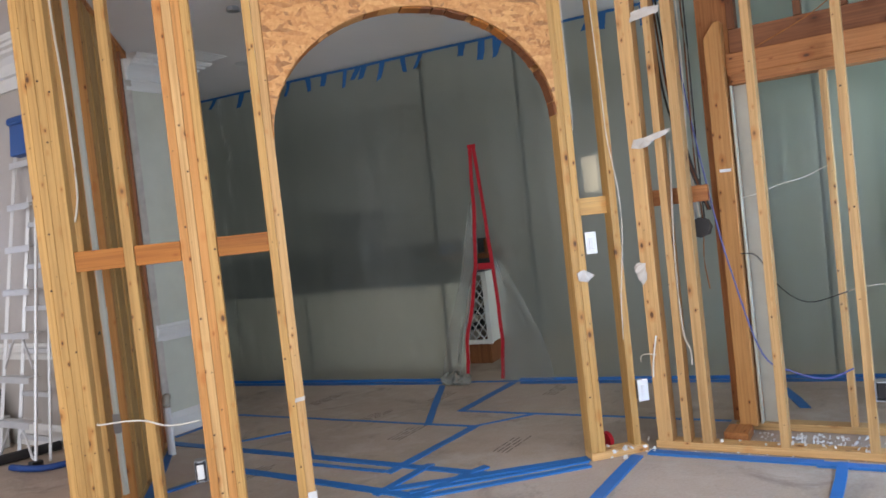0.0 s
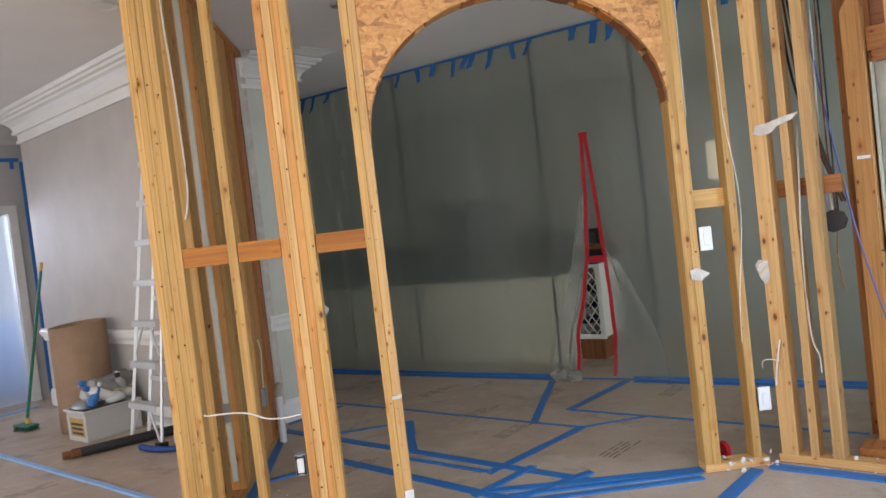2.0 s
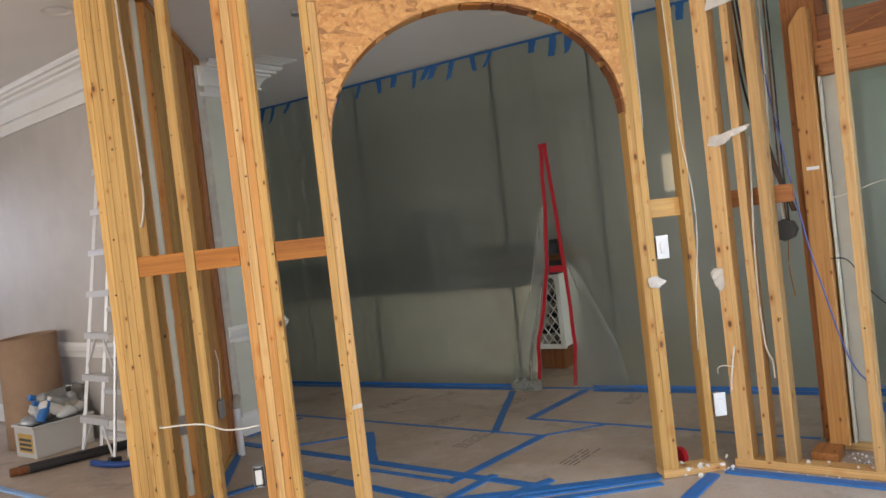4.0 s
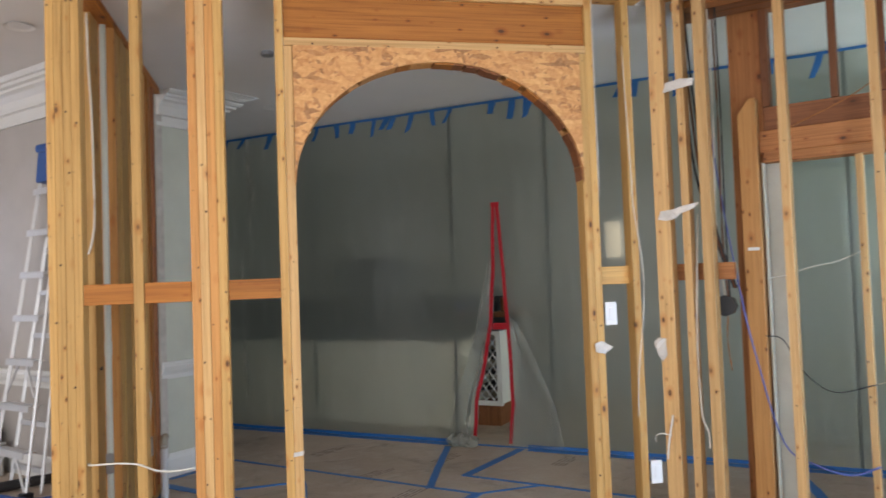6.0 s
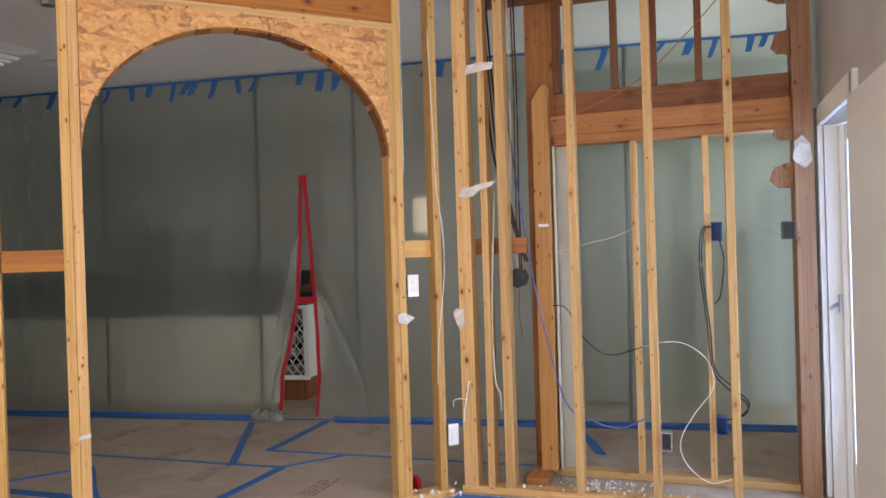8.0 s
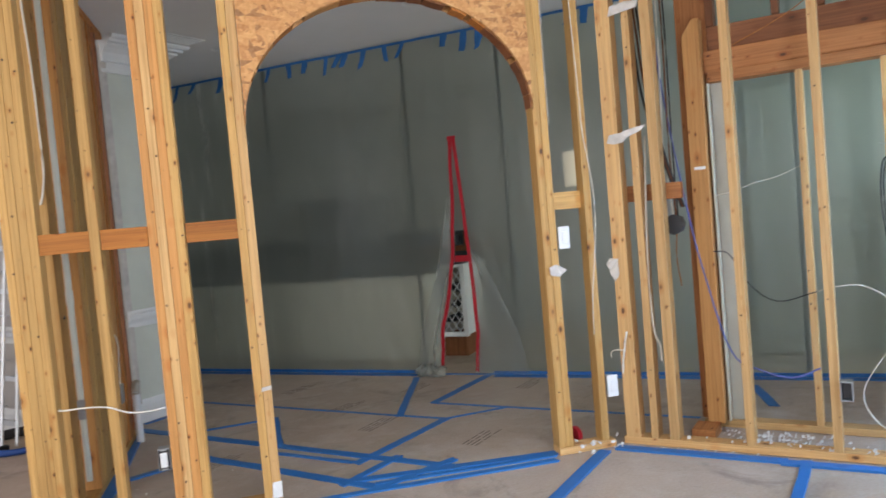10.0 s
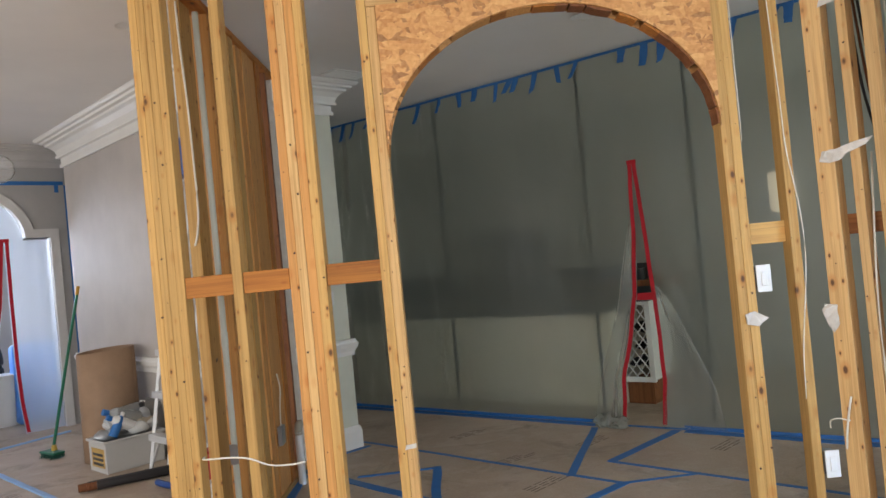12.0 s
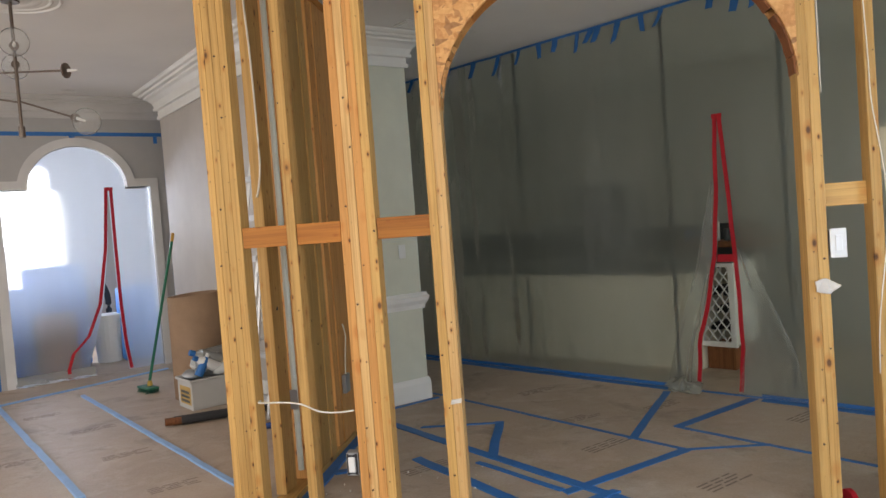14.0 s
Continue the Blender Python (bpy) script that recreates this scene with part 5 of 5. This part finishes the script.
def cover_plate(x0, x1, z0, z1, y, label):
    p = thing("cover_plate", label, "switch plate", "white cover plates", m=Matrix.Translation(((x0 + x1) / 2, y, (z0 + z1) / 2)))
    w, h = (x1 - x0) / 2, (z1 - z0) / 2
    boxed("plate", (-w, -0.006, -h), (w, 0.0, h), WHITE_P, p, "", 0.003)
    boxed("rocker", (-w * 0.42, -0.010, -h * 0.55), (w * 0.42, -0.0062, h * 0.55), WHITE_P, p, "", 0.002)
    boxed("back_box", (-w * 0.8, 0.0005, -h * 0.85), (w * 0.8, 0.06, h * 0.85), STEEL, p, "metal back box")


cover_plate(1.924, 1.985, 1.062, 1.176, 3.648, "white switch plate on the arch jamb")
cover_plate(2.130, 2.190, 0.268, 0.382, 3.648, "white cover plate low on a stud")
tagged(boxed("light_switch", (-0.03, -0.006, -0.05), (0.03, 0, 0.05), WHITE_P, None, "", 0.003, Matrix.Translation(sn(-4.372, 4.02, 1.12)) @ Matrix.Rotation(radians(45), 4, "Z")), "white light switch on the wall end", "switch")
outlet = thing("outlet_box", "open metal box with a white outlet screwed to a stud", "outlet", m=Matrix.Translation((-0.055, 3.648, 0.30)))
boxed("metal_box", (-0.026, 0.0, -0.05), (0.0265, 0.055, 0.05), STEEL, outlet, "", 0.002)
# the box is solid; this black sheet paints the shade of its inside
boxed("box_opening", (-0.0235, -0.0012, -0.046), (0.024, -0.0003, 0.046), BLACK, outlet, "black sheet for the shade inside the box mouth", 0)
boxed("device", (-0.015, -0.012, -0.033), (0.015, -0.0016, 0.033), WHITE_P, outlet, "white outlet body", 0.003)
for dz in (-0.046, 0.042):
    boxed("ear", (-0.012, -0.006, dz), (0.012, -0.0016, dz + 0.006), STEEL, outlet, "", 0.0005)

BOXB = plain("box_blue", (0.015, 0.08, 0.26), 0.45)


def wall_box_fitting(name, s0, s1, n, z0, z1, mat, label, cat="electrical box"):
    b = thing(name, label, cat, "electrical boxes", m=HOUSE)
    bm = bmesh.new()
    for lo, hi in (((s0, z0), (s1, z0 + 0.004)), ((s0, z1 - 0.004), (s1, z1)), ((s0, z0 + 0.0041), (s0 + 0.004, z1 - 0.0041)), ((s1 - 0.004, z0 + 0.0041), (s1, z1 - 0.0041))):
        box(bm, (lo[0], n - 0.065, lo[1]), (hi[0], n, hi[1]))
    box(bm, (s0, n + 0.0002, z0), (s1, n + 0.004, z1))
    part("shell", bm, mat, b)
    return b


wall_box_fitting("blue_box", 0.262, 0.315, 4.60, 1.30, 1.40, BOXB, "blue plastic electrical box on a rear stud")
wall_box_fitting("blue_box", 0.262, 0.315, 4.60, 0.285, 0.375, BOXB, "blue plastic electrical box low on a rear stud")
dv = wall_box_fitting("outlet_box", -0.004, 0.048, 4.225, 0.285, 0.375, STEEL, "metal outlet box with a dark device on a front stud", "outlet")
boxed("device", (0.004, 4.175, 0.295), (0.040, 4.20, 0.365), BLACK, dv, "dark outlet body", 0.002)
wall_box_fitting("grey_box", 0.60, 0.66, 4.56, 1.30, 1.39, plain("box_grey", (0.09, 0.09, 0.095), 0.5), "dark grey electrical box on the end post")
octo = thing("octagon_box", "dark octagonal junction box hanging among cables", "electrical box", "electrical boxes", m=HOUSE @ Matrix.Translation((-0.75, 4.42, 1.13)))
part("box_shell", cyl(bmesh.new(), (0, -0.03, 0), (0, 0.03, 0), 0.055, sides=8), plain("oxidised_steel", (0.055, 0.055, 0.055), 0.55, 0.4), octo)
tagged(boxed("grey_switch_box", (-0.449, 4.86, 0.33), (-0.425, 4.95, 0.44), STEEL, None, "", 0.002), "grey metal box on the side stud wall", "electrical box", "electrical boxes")

# ---- cables ----


def house_cable(pts, r, mat, label):
    return cable("cable", [sn(*p) for p in pts], r, mat, label)


house_cable([(-0.57, 4.56, 1.26), (-0.45, 4.50, 1.28), (-0.37, 4.53, 1.31), (-0.25, 4.55, 1.335), (-0.14, 4.56, 1.38)], 0.0022, CABLE_W, "thin white cable strung between studs")
house_cable([(-0.58, 4.50, 0.97), (-0.5, 4.5, 0.95), (-0.41, 4.5, 0.79), (-0.28, 4.5, 0.70), (-0.1, 4.54, 0.74)], 0.0032, CABLE_B, "black cable sagging between studs")
house_cable([(-0.1, 4.54, 0.74), (-0.03, 4.5, 0.765), (0.1, 4.5, 0.77), (0.22, 4.48, 0.69), (0.25, 4.46, 0.55), (0.15, 4.46, 0.40), (0.08, 4.46, 0.26), (0.11, 4.46, 0.14), (0.22, 4.44, 0.06), (0.34, 4.44, 0.09)], 0.0028, CABLE_W, "white cable in a loose loop")
for off in (0.0, 0.012):
    house_cable([(0.265 + off, 4.55, 1.375), (0.215 + off, 4.55, 1.36), (0.2 + off, 4.55, 1.16), (0.23 + off, 4.55, 0.86), (0.25 + off, 4.55, 0.63), (0.32 + off * 3, 4.54, 0.53), (0.41 + off, 4.52, 0.46), (0.40 - off, 4.52, 0.40), (0.31, 4.55, 0.36)], 0.0045, CABLE_B, "black cable between two blue boxes")
house_cable([(0.30, 4.55, 1.31), (0.32, 4.55, 1.2), (0.30, 4.55, 1.02), (0.27, 4.55, 0.97)], 0.004, CABLE_B, "short black cable tail")
house_cable([(-0.80, 4.40, 2.70), (-0.79, 4.4, 2.47), (-0.77, 4.4, 1.93), (-0.68, 4.4, 1.24), (-0.61, 4.38, 0.88), (-0.5, 4.38, 0.46), (-0.36, 4.4, 0.36), (-0.22, 4.4, 0.33), (-0.1, 4.45, 0.37)], 0.0045, CABLE_V, "violet-blue data cable hanging down the wall bay")
for k, ds in enumerate((0.0, 0.018, 0.034)):
    house_cable([(-0.90 + ds, 4.31, 2.70), (-0.875 + ds, 4.31 + ds * 0.3, 2.24), (-0.85 + ds * 1.3, 4.33, 1.83), (-0.78 + ds * 0.6, 4.36, 1.50), (-0.70 + ds * 0.4, 4.39, 1.22)], 0.006, (CABLE_B, FIR_D, CABLE_B)[k], "dark cable in a bundle between studs")
for k, ds in enumerate((0.0, 0.022, 0.045, 0.06)):
    house_cable([(-0.79 + ds, 4.40, 2.70), (-0.785 + ds, 4.40, 2.1), (-0.80 + ds * 1.2, 4.40, 1.55), (-0.76 + ds * 0.6, 4.40, 1.16)], 0.0045, (STEEL, CABLE_W, FIR_D, CABLE_B)[k], "grey cable running down the wall bay")
house_cable([(-0.74, 4.42, 1.10), (-0.75, 4.42, 0.95), (-0.735, 4.42, 0.80)], 0.003, FIR_R, "thin red-brown wire tail")
house_cable([(-0.83, 4.26, 1.6), (-0.845, 4.20, 1.0), (-0.84, 4.20, 0.62), (-0.815, 4.21, 0.52), (-0.81, 4.20, 0.44)], 0.005, CABLE_W, "white cable dropping beside a stud")
house_cable([(0.42, 4.30, 2.60), (0.13, 4.3, 2.30), (-0.1, 4.3, 2.11), (-0.45, 4.33, 1.97)], 0.0025, FIR_R, "thin wire stretched across the header")
house_cable([(0.2, 4.55, 1.45), (0.35, 4.54, 1.42), (0.48, 4.54, 1.37), (0.60, 4.55, 1.32)], 0.0022, STEEL, "thin grey cable to the end post")
cable("cable", [(2.10, 3.70, 2.68), (2.085, 3.655, 2.3), (2.095, 3.645, 1.85), (2.10, 3.645, 1.65), (2.13, 3.64, 1.38), (2.13, 3.64, 1.15), (2.09, 3.645, 0.82), (2.085, 3.66, 0.6)], 0.0022, CABLE_W, "white cable along a stud")
cable("cable", [(1.928, 3.66, 2.70), (1.926, 3.655, 2.3), (1.925, 3.655, 1.7)], 0.0022, CABLE_W, "thin white cable along the arch jamb")
house_cable([(-0.97, 4.155, 0.60), (-0.985, 4.15, 0.52), (-1.0, 4.155, 0.44), (-1.01, 4.17, 0.37)], 0.0045, CABLE_W, "white cable end tied to a stud")
house_cable([(-0.98, 4.155, 0.50), (-1.03, 4.15, 0.505), (-1.06, 4.155, 0.49), (-1.065, 4.165, 0.46)], 0.003, CABLE_W, "white cable loop over a cover plate")
cable("cable", [(-0.47, 3.70, 0.58), (-0.45, 3.645, 0.583), (-0.34, 3.642, 0.582), (-0.26, 3.643, 0.57), (-0.18, 3.648, 0.535), (-0.10, 3.65, 0.528), (-0.03, 3.655, 0.533)], 0.004, CABLE_W, "white cable stapled across the studs")
cable("cable", [(-0.52, 3.994, 2.66), (-0.515, 3.994, 2.41), (-0.505, 3.993, 2.19), (-0.50, 3.993, 1.9), (-0.50, 3.993, 1.66), (-0.515, 3.994, 1.55), (-0.53, 3.995, 1.50)], 0.005, CABLE_W, "white cable hanging on the side studs")
cable("cable", [(-0.445, 4.95, 0.74), (-0.43, 4.94, 0.66), (-0.435, 4.92, 0.55), (-0.437, 4.905, 0.44)], 0.004, CABLE_W, "white cable into a grey box")
cable("cable", [(-0.505, 4.07, 0.94), (-0.49, 4.04, 0.96), (-0.48, 4.0, 0.95)], 0.003, CABLE_B, "short dark wire hook")
pipe = thing("conduit", "pale grey plastic conduit beside the side studs", "pipe")
part("pipe", cyl(bmesh.new(), (-0.494, 4.190, 0.10), (-0.494, 4.190, 2.67), 0.0155, sides=18), PVC, pipe, smooth=False)
part("coupling", cyl(bmesh.new(), (-0.494, 4.190, 1.0), (-0.494, 4.190, 1.07), 0.018, sides=18), PVC, pipe)
boxed("strap_clip", (-0.515, 4.168, 0.42), (-0.473, 4.171, 0.52), STEEL, pipe, "metal pipe clip", 0.001)

drain = thing("drain_pipe", "white plastic drain stub with a grey elbow at the wall foot", "pipe")
part("pipe", cyl(bmesh.new(), (-0.405, 5.20, 0.003), (-0.405, 5.20, 0.33), 0.024, sides=18), WHITE_P, drain)
part("elbow", tube(bmesh.new(), [(-0.405, 5.20, 0.315), (-0.405, 5.20, 0.345), (-0.405, 5.222, 0.368), (-0.405, 5.26, 0.372)], 0.025, 12), BARE_BOARD, drain, "dusty elbow", smooth=True)

stamp = thing("lumber_stamp", "faded unreadable grade stamps on a side stud", "print")
for k in range(5):
    boxed("stamp_bar", (-0.5061, 4.02 + 0.014 * k, 0.545), (-0.5052, 4.026 + 0.014 * k, 0.575 + 0.006 * (k % 2)), INK, stamp, "", 0)

# ---- torn wallboard, scraps and dust ----


def scrap(name, outline, thick, m, mat, label, crumple=0.008):
    """A torn flat piece: outline of (x, z), roughened."""
    bm = bmesh.new()
    f = [bm.verts.new((x, 0, z)) for x, z in outline]
    face = bm.faces.new(f)
    made = bmesh.ops.extrude_face_region(bm, geom=[face])
    for v in made["geom"]:
        if isinstance(v, bmesh.types.BMVert):
            v.co.y += thick
    bmesh.ops.triangulate(bm, faces=bm.faces[:])
    bmesh.ops.subdivide_edges(bm, edges=bm.edges[:], cuts=2)
    for v in bm.verts:
        v.co.y += crumple * noise.noise(v.co * 40)
        v.co.x += 0.4 * crumple * noise.noise(v.co * 55 + Vector((3, 0, 0)))
        v.co.z += 0.4 * crumple * noise.noise(v.co * 50 + Vector((7, 0, 0)))
    return tagged(part(name, bm, mat, None, "", m), label, "scrap", "torn wallboard scraps")


scrap("torn_paper", [(-1.0, 1.58), (-0.985, 1.62), (-0.93, 1.625), (-0.87, 1.64), (-0.79, 1.655), (-0.82, 1.625), (-0.89, 1.60), (-0.92, 1.575), (-0.96, 1.57)], 0.004, HOUSE @ Matrix.Translation((0, 4.155, 0)), TORN, "torn strip of wallboard paper nailed to studs")
scrap("torn_paper", [(-0.945, 2.215), (-0.93, 2.265), (-0.86, 2.275), (-0.79, 2.265), (-0.80, 2.235), (-0.88, 2.225)], 0.004, HOUSE @ Matrix.Translation((0, 4.155, 0)), TORN, "torn scrap of wallboard paper high on a stud")
scrap("torn_paper", [(-1.05, 0.96), (-1.035, 0.985), (-0.99, 0.98), (-0.985, 0.90), (-1.01, 0.865), (-1.03, 0.90)], 0.004, HOUSE @ Matrix.Translation((0, 4.158, 0)), TORN, "pale torn scrap on a corner stud")
scrap("torn_paper", [(1.86, 0.975), (1.90, 0.985), (1.955, 0.955), (1.91, 0.925), (1.865, 0.935)], 0.006, Matrix.Translation((0, 3.636, 0)), TORN, "folded torn scrap on the arch jamb")
scrap("torn_paper", [(0.395, 0.545), (0.44, 0.55), (0.445, 0.57), (0.40, 0.565)], 0.003, Matrix.Translation((0, 3.643, 0)), TORN, "small torn scrap on the arch jamb")
scrap("torn_paper", [(0.40, 0.043), (0.447, 0.043), (0.447, 0.12), (0.405, 0.115)], 0.003, Matrix.Translation((0, 3.643, 0)), WHITE_P, "white scrap at the foot of the arch jamb")

def torn_edge(s, n0, z0, z1, depth, sgn, mat, label):
    """A ragged upright edge of broken wallboard, seen from the side of the end wall."""
    bm = bmesh.new()
    k = int((z1 - z0) / 0.05)
    rows = []
    for i in range(k + 1):
        z = z0 + (z1 - z0) * i / k
        a = n0 + sgn * (depth * (0.5 + 0.9 * noise.noise((z * 5, 1.7, n0))) + 0.01 * noise.noise((z * 23, 0, 0)))
        rows.append([bm.verts.new((s + t, n, z)) for t, n in ((0, n0 + 0.12 * -sgn), (0, a), (0.013, a + sgn * 0.006), (0.013, n0 + 0.12 * -sgn))])
    for a, b in zip(rows, rows[1:]):
        for q in range(4):
            bm.faces.new((a[q], a[(q + 1) % 4], b[(q + 1) % 4], b[q]))
    bm.faces.new(rows[0])
    bm.faces.new(rows[-1][::-1])
    return tagged(part("torn_wallboard", bm, mat, None, "", HOUSE), label, "wallboard", kind="structure")


torn_edge(-4.378, 3.60, 0.05, 2.70, 0.03, -1, TORN, "ragged broken edge of wallboard on the wall end")
torn_edge(-4.374, 3.55, 0.1, 2.4, 0.03, -1, GYPSUM, "crumbling gypsum edge behind the studs")
for s, n, z, w in ((0.60, 4.56, 2.56, 0.05), (0.615, 4.56, 2.30, 0.04), (0.61, 4.56, 1.62, 0.06), (0.62, 4.56, 1.86, 0.05)):
    scrap("broken_board", [(s - w, z - 0.02), (s - w * 0.5, z + 0.05), (s + 0.05, z + 0.07), (s + 0.05, z - 0.06), (s - w * 0.3, z - 0.05)], 0.012, HOUSE @ Matrix.Translation((0, n, 0)), WORN, "broken board scrap beside the end post", 0.02)
for s, n, w in ((-0.98, 4.10, 0.09), (-0.80, 4.13, 0.05), (-1.15, 4.02, 0.07)):
    o = [(w * math.cos(a) * random.uniform(0.6, 1.2), 0.7 * w * math.sin(a) * random.uniform(0.6, 1.2)) for a in (k * math.pi / 5 for k in range(10))]
    scrap("ceiling_scrap", o, 0.006, Matrix.Translation(sn(s, n, 2.742)) @ Matrix.Rotation(radians(90), 4, "X"), GYPSUM, "torn grey patch of ceiling board at the corner", 0.01)

RAGGED = painted("torn_ceiling_edge", (0.66, 0.62, 0.60), 0.9, 0.25, 22, 0.5)


def ragged_edge(a, b, depth, seed, label):
    """Torn board paper and joint filler left along the edge of the ceiling; depth is the mean width to the right of a-b."""
    a, b = Vector(a), Vector(b)
    d = (b - a).normalized()
    side, k = Vector((d.y, -d.x, 0)), int((b - a).length / 0.018)
    bm, rows = bmesh.new(), []
    for i in range(k + 1):
        p = a + (b - a) * i / k
        w = depth * max(0.12, 0.75 + 1.1 * noise.noise((i * 0.11, seed, 0)) + 0.7 * noise.noise((i * 0.45, seed, 4)))
        h = 0.004 + 0.010 * abs(noise.noise((i * 0.3, seed, 8)))
        rows.append([bm.verts.new(p + side * o - Vector((0, 0, z))) for o, z in ((0.0, 0.0005), (0.0, h), (0.55 * w, h * 0.8 + 0.004 * noise.noise((i * 0.6, seed, 2))), (w, 0.002), (w, 0.0005))])
    for r, q in zip(rows, rows[1:]):
        for j in range(5):
            bm.faces.new((r[j], r[(j + 1) % 5], q[(j + 1) % 5], q[j]))
    bm.faces.new(rows[0])
    bm.faces.new(rows[-1][::-1])
    return tagged(part("ceiling_edge", bm, RAGGED), label, "ceiling", kind="structure")


ragged_edge((0.9, 3.646, 2.7515), (2.19, 3.646, 2.7515), 0.055, 1.3, "ragged edge of torn ceiling board over the arch")
ragged_edge(sn(-1.02, 4.166, 2.7515), sn(0.79, 4.166, 2.7515), 0.05, 6.1, "ragged edge of torn ceiling board over the studs")
# scraps along the edge; dark ones stand in for the shade in open gaps
for k in range(13):
    on_arch = k < 6
    w = random.uniform(0.012, 0.035)
    o = [(w * math.cos(q) * random.uniform(0.5, 1.4), 0.5 * w * math.sin(q) * random.uniform(0.5, 1.4)) for q in (i * math.pi / 4 for i in range(8))]
    at = Vector((random.uniform(1.3, 2.1), random.uniform(3.55, 3.62), 2.742)) if on_arch else sn(random.uniform(-0.95, 0.6), random.uniform(4.06, 4.13), 2.742)
    scrap("ceiling_gap", o, 0.003, Matrix.Translation(at) @ Matrix.Rotation(radians(90), 4, "X"), KDARK if k % 2 else GYPSUM, "torn scrap at the ceiling board edge, the dark ones painted as shaded gaps", 0.006)

FLUFF = painted("white_debris", (0.68, 0.66, 0.62), 0.95, 0.15, 30, 0.5)
def debris(count, spot, size, label):
    bm = bmesh.new()
    for _ in range(count):
        p = spot()
        r = random.uniform(*size)
        bmesh.ops.create_icosphere(bm, subdivisions=1, radius=r, matrix=Matrix.Translation((p.x, p.y, p.z + r * 0.4)) @ Euler((random.random() * 3, random.random() * 3, 0)).to_matrix().to_4x4() @ Matrix.Diagonal((1, random.uniform(0.4, 1), random.uniform(0.3, 0.6), 1)))
    tagged(part("debris", bm, FLUFF), label, "debris", kind="stuff")


debris(230, lambda: sn(random.gauss(-0.32, 0.16), random.uniform(4.27, 4.53), 0.001), (0.002, 0.010), "white crumbs of insulation and gypsum between the plates")
debris(40, lambda: sn(random.uniform(-1.0, 0.5), random.uniform(4.12, 4.165), 0.001), (0.003, 0.009), "white plaster crumbs along the bottom plate")
debris(30, lambda: sn(random.uniform(-1.0, 0.3), random.uniform(4.18, 4.25), 0.041), (0.004, 0.014), "plaster crumbs lying on the bottom plate")
debris(26, lambda: Vector((random.uniform(1.93, 2.2), random.uniform(3.60, 3.72), 0.041 if random.random() < 0.5 else 0.001)), (0.005, 0.018), "plaster crumbs beside the arch jamb")
debris(30, lambda: Vector((random.uniform(-0.4, 0.5), random.uniform(3.9, 4.6), 0.001)), (0.002, 0.006), "small plaster crumbs on floor paper")
roll_ring = bmesh.new()
for r, w in ((0.046, 0.024), (0.040, 0.026)):
    cyl(roll_ring, (1.985, 3.80, 0.048), (1.985 + w, 3.80 + 0.3 * w, 0.048), r, sides=28)
tagged(part("tape_roll", roll_ring, RED, smooth=False), "red roll of tape standing on edge by the jamb", "tape roll")

# ---- outside door at the end of the front room ----
door = thing("outside_door", "white panelled outside door standing open", "door", m=HOUSE)
boxed("leaf", (0.752, 2.86, 0.012), (0.792, 3.64, 1.85), TRIM, door)
for z in (0.28, 1.0, 1.62):
    part("hinge", cyl(bmesh.new(), (0.775, 3.66, z - 0.05), (0.775, 3.66, z + 0.05), 0.012, sides=10), STEEL, door, "steel hinge")
casing = thing("door_casing_outside", "white stepped casing of the outside door", "trim", kind="structure", m=HOUSE)
for lo, hi in (((4.521, 0.002), (4.62, 1.96)), ((3.655, 0.002), (3.719, 1.96)), ((3.655, 1.861), (4.62, 1.962))):
    boxed("casing_board", (0.772, lo[0], lo[1]), (0.799, hi[0], hi[1]), TRIM, casing, "", 0.004)
boxed("jamb", (0.80, 4.505, 0.002), (0.95, 4.5195, 1.859), TRIM, casing)
scrap("torn_patch", [(0.655, 1.70), (0.665, 1.79), (0.70, 1.82), (0.735, 1.77), (0.745, 1.69), (0.71, 1.65)], 0.008, HOUSE @ Matrix.Translation((0, 4.488, 0)), TORN, "grey torn patch of wallboard on the end post", 0.012)
glazed = thing("glazed_door", "pale glazed door in the outside doorway", "door", m=HOUSE)
for n0, n1, s0 in ((4.455, 4.503, 0.858), (4.395, 4.45, 0.878), (4.30, 4.335, 0.884), (4.20, 4.235, 0.884), (4.08, 4.115, 0.884), (3.95, 3.985, 0.884), (3.74, 3.82, 0.878)):
    boxed("stile", (s0, n0, 0.012), (s0 + 0.035, n1, 1.85), TRIM, glazed, "", 0.004)
boxed("top_rail", (0.880, 3.822, 1.77), (0.912, 4.394, 1.85), TRIM, glazed, "", 0.004)
boxed("bottom_rail", (0.880, 3.822, 0.012), (0.912, 4.394, 0.22), TRIM, glazed, "", 0.004)
boxed("pane", (0.895, 3.80, 0.20), (0.901, 4.41, 1.79), FROST, glazed, "frosted bluish pane", 0).visible_shadow = False
latch = boxed("latch", (0.842, 4.462, 0.93), (0.857, 4.496, 1.02), STEEL, glazed, "steel latch plate", 0.002)
part("lever", cyl(bmesh.new(), (0.835, 4.48, 0.975), (0.80, 4.45, 0.955), 0.008, sides=10), STEEL, latch)
boxed("jamb", (0.80, 3.7205, 0.002), (0.95, 3.735, 1.859), TRIM, casing)
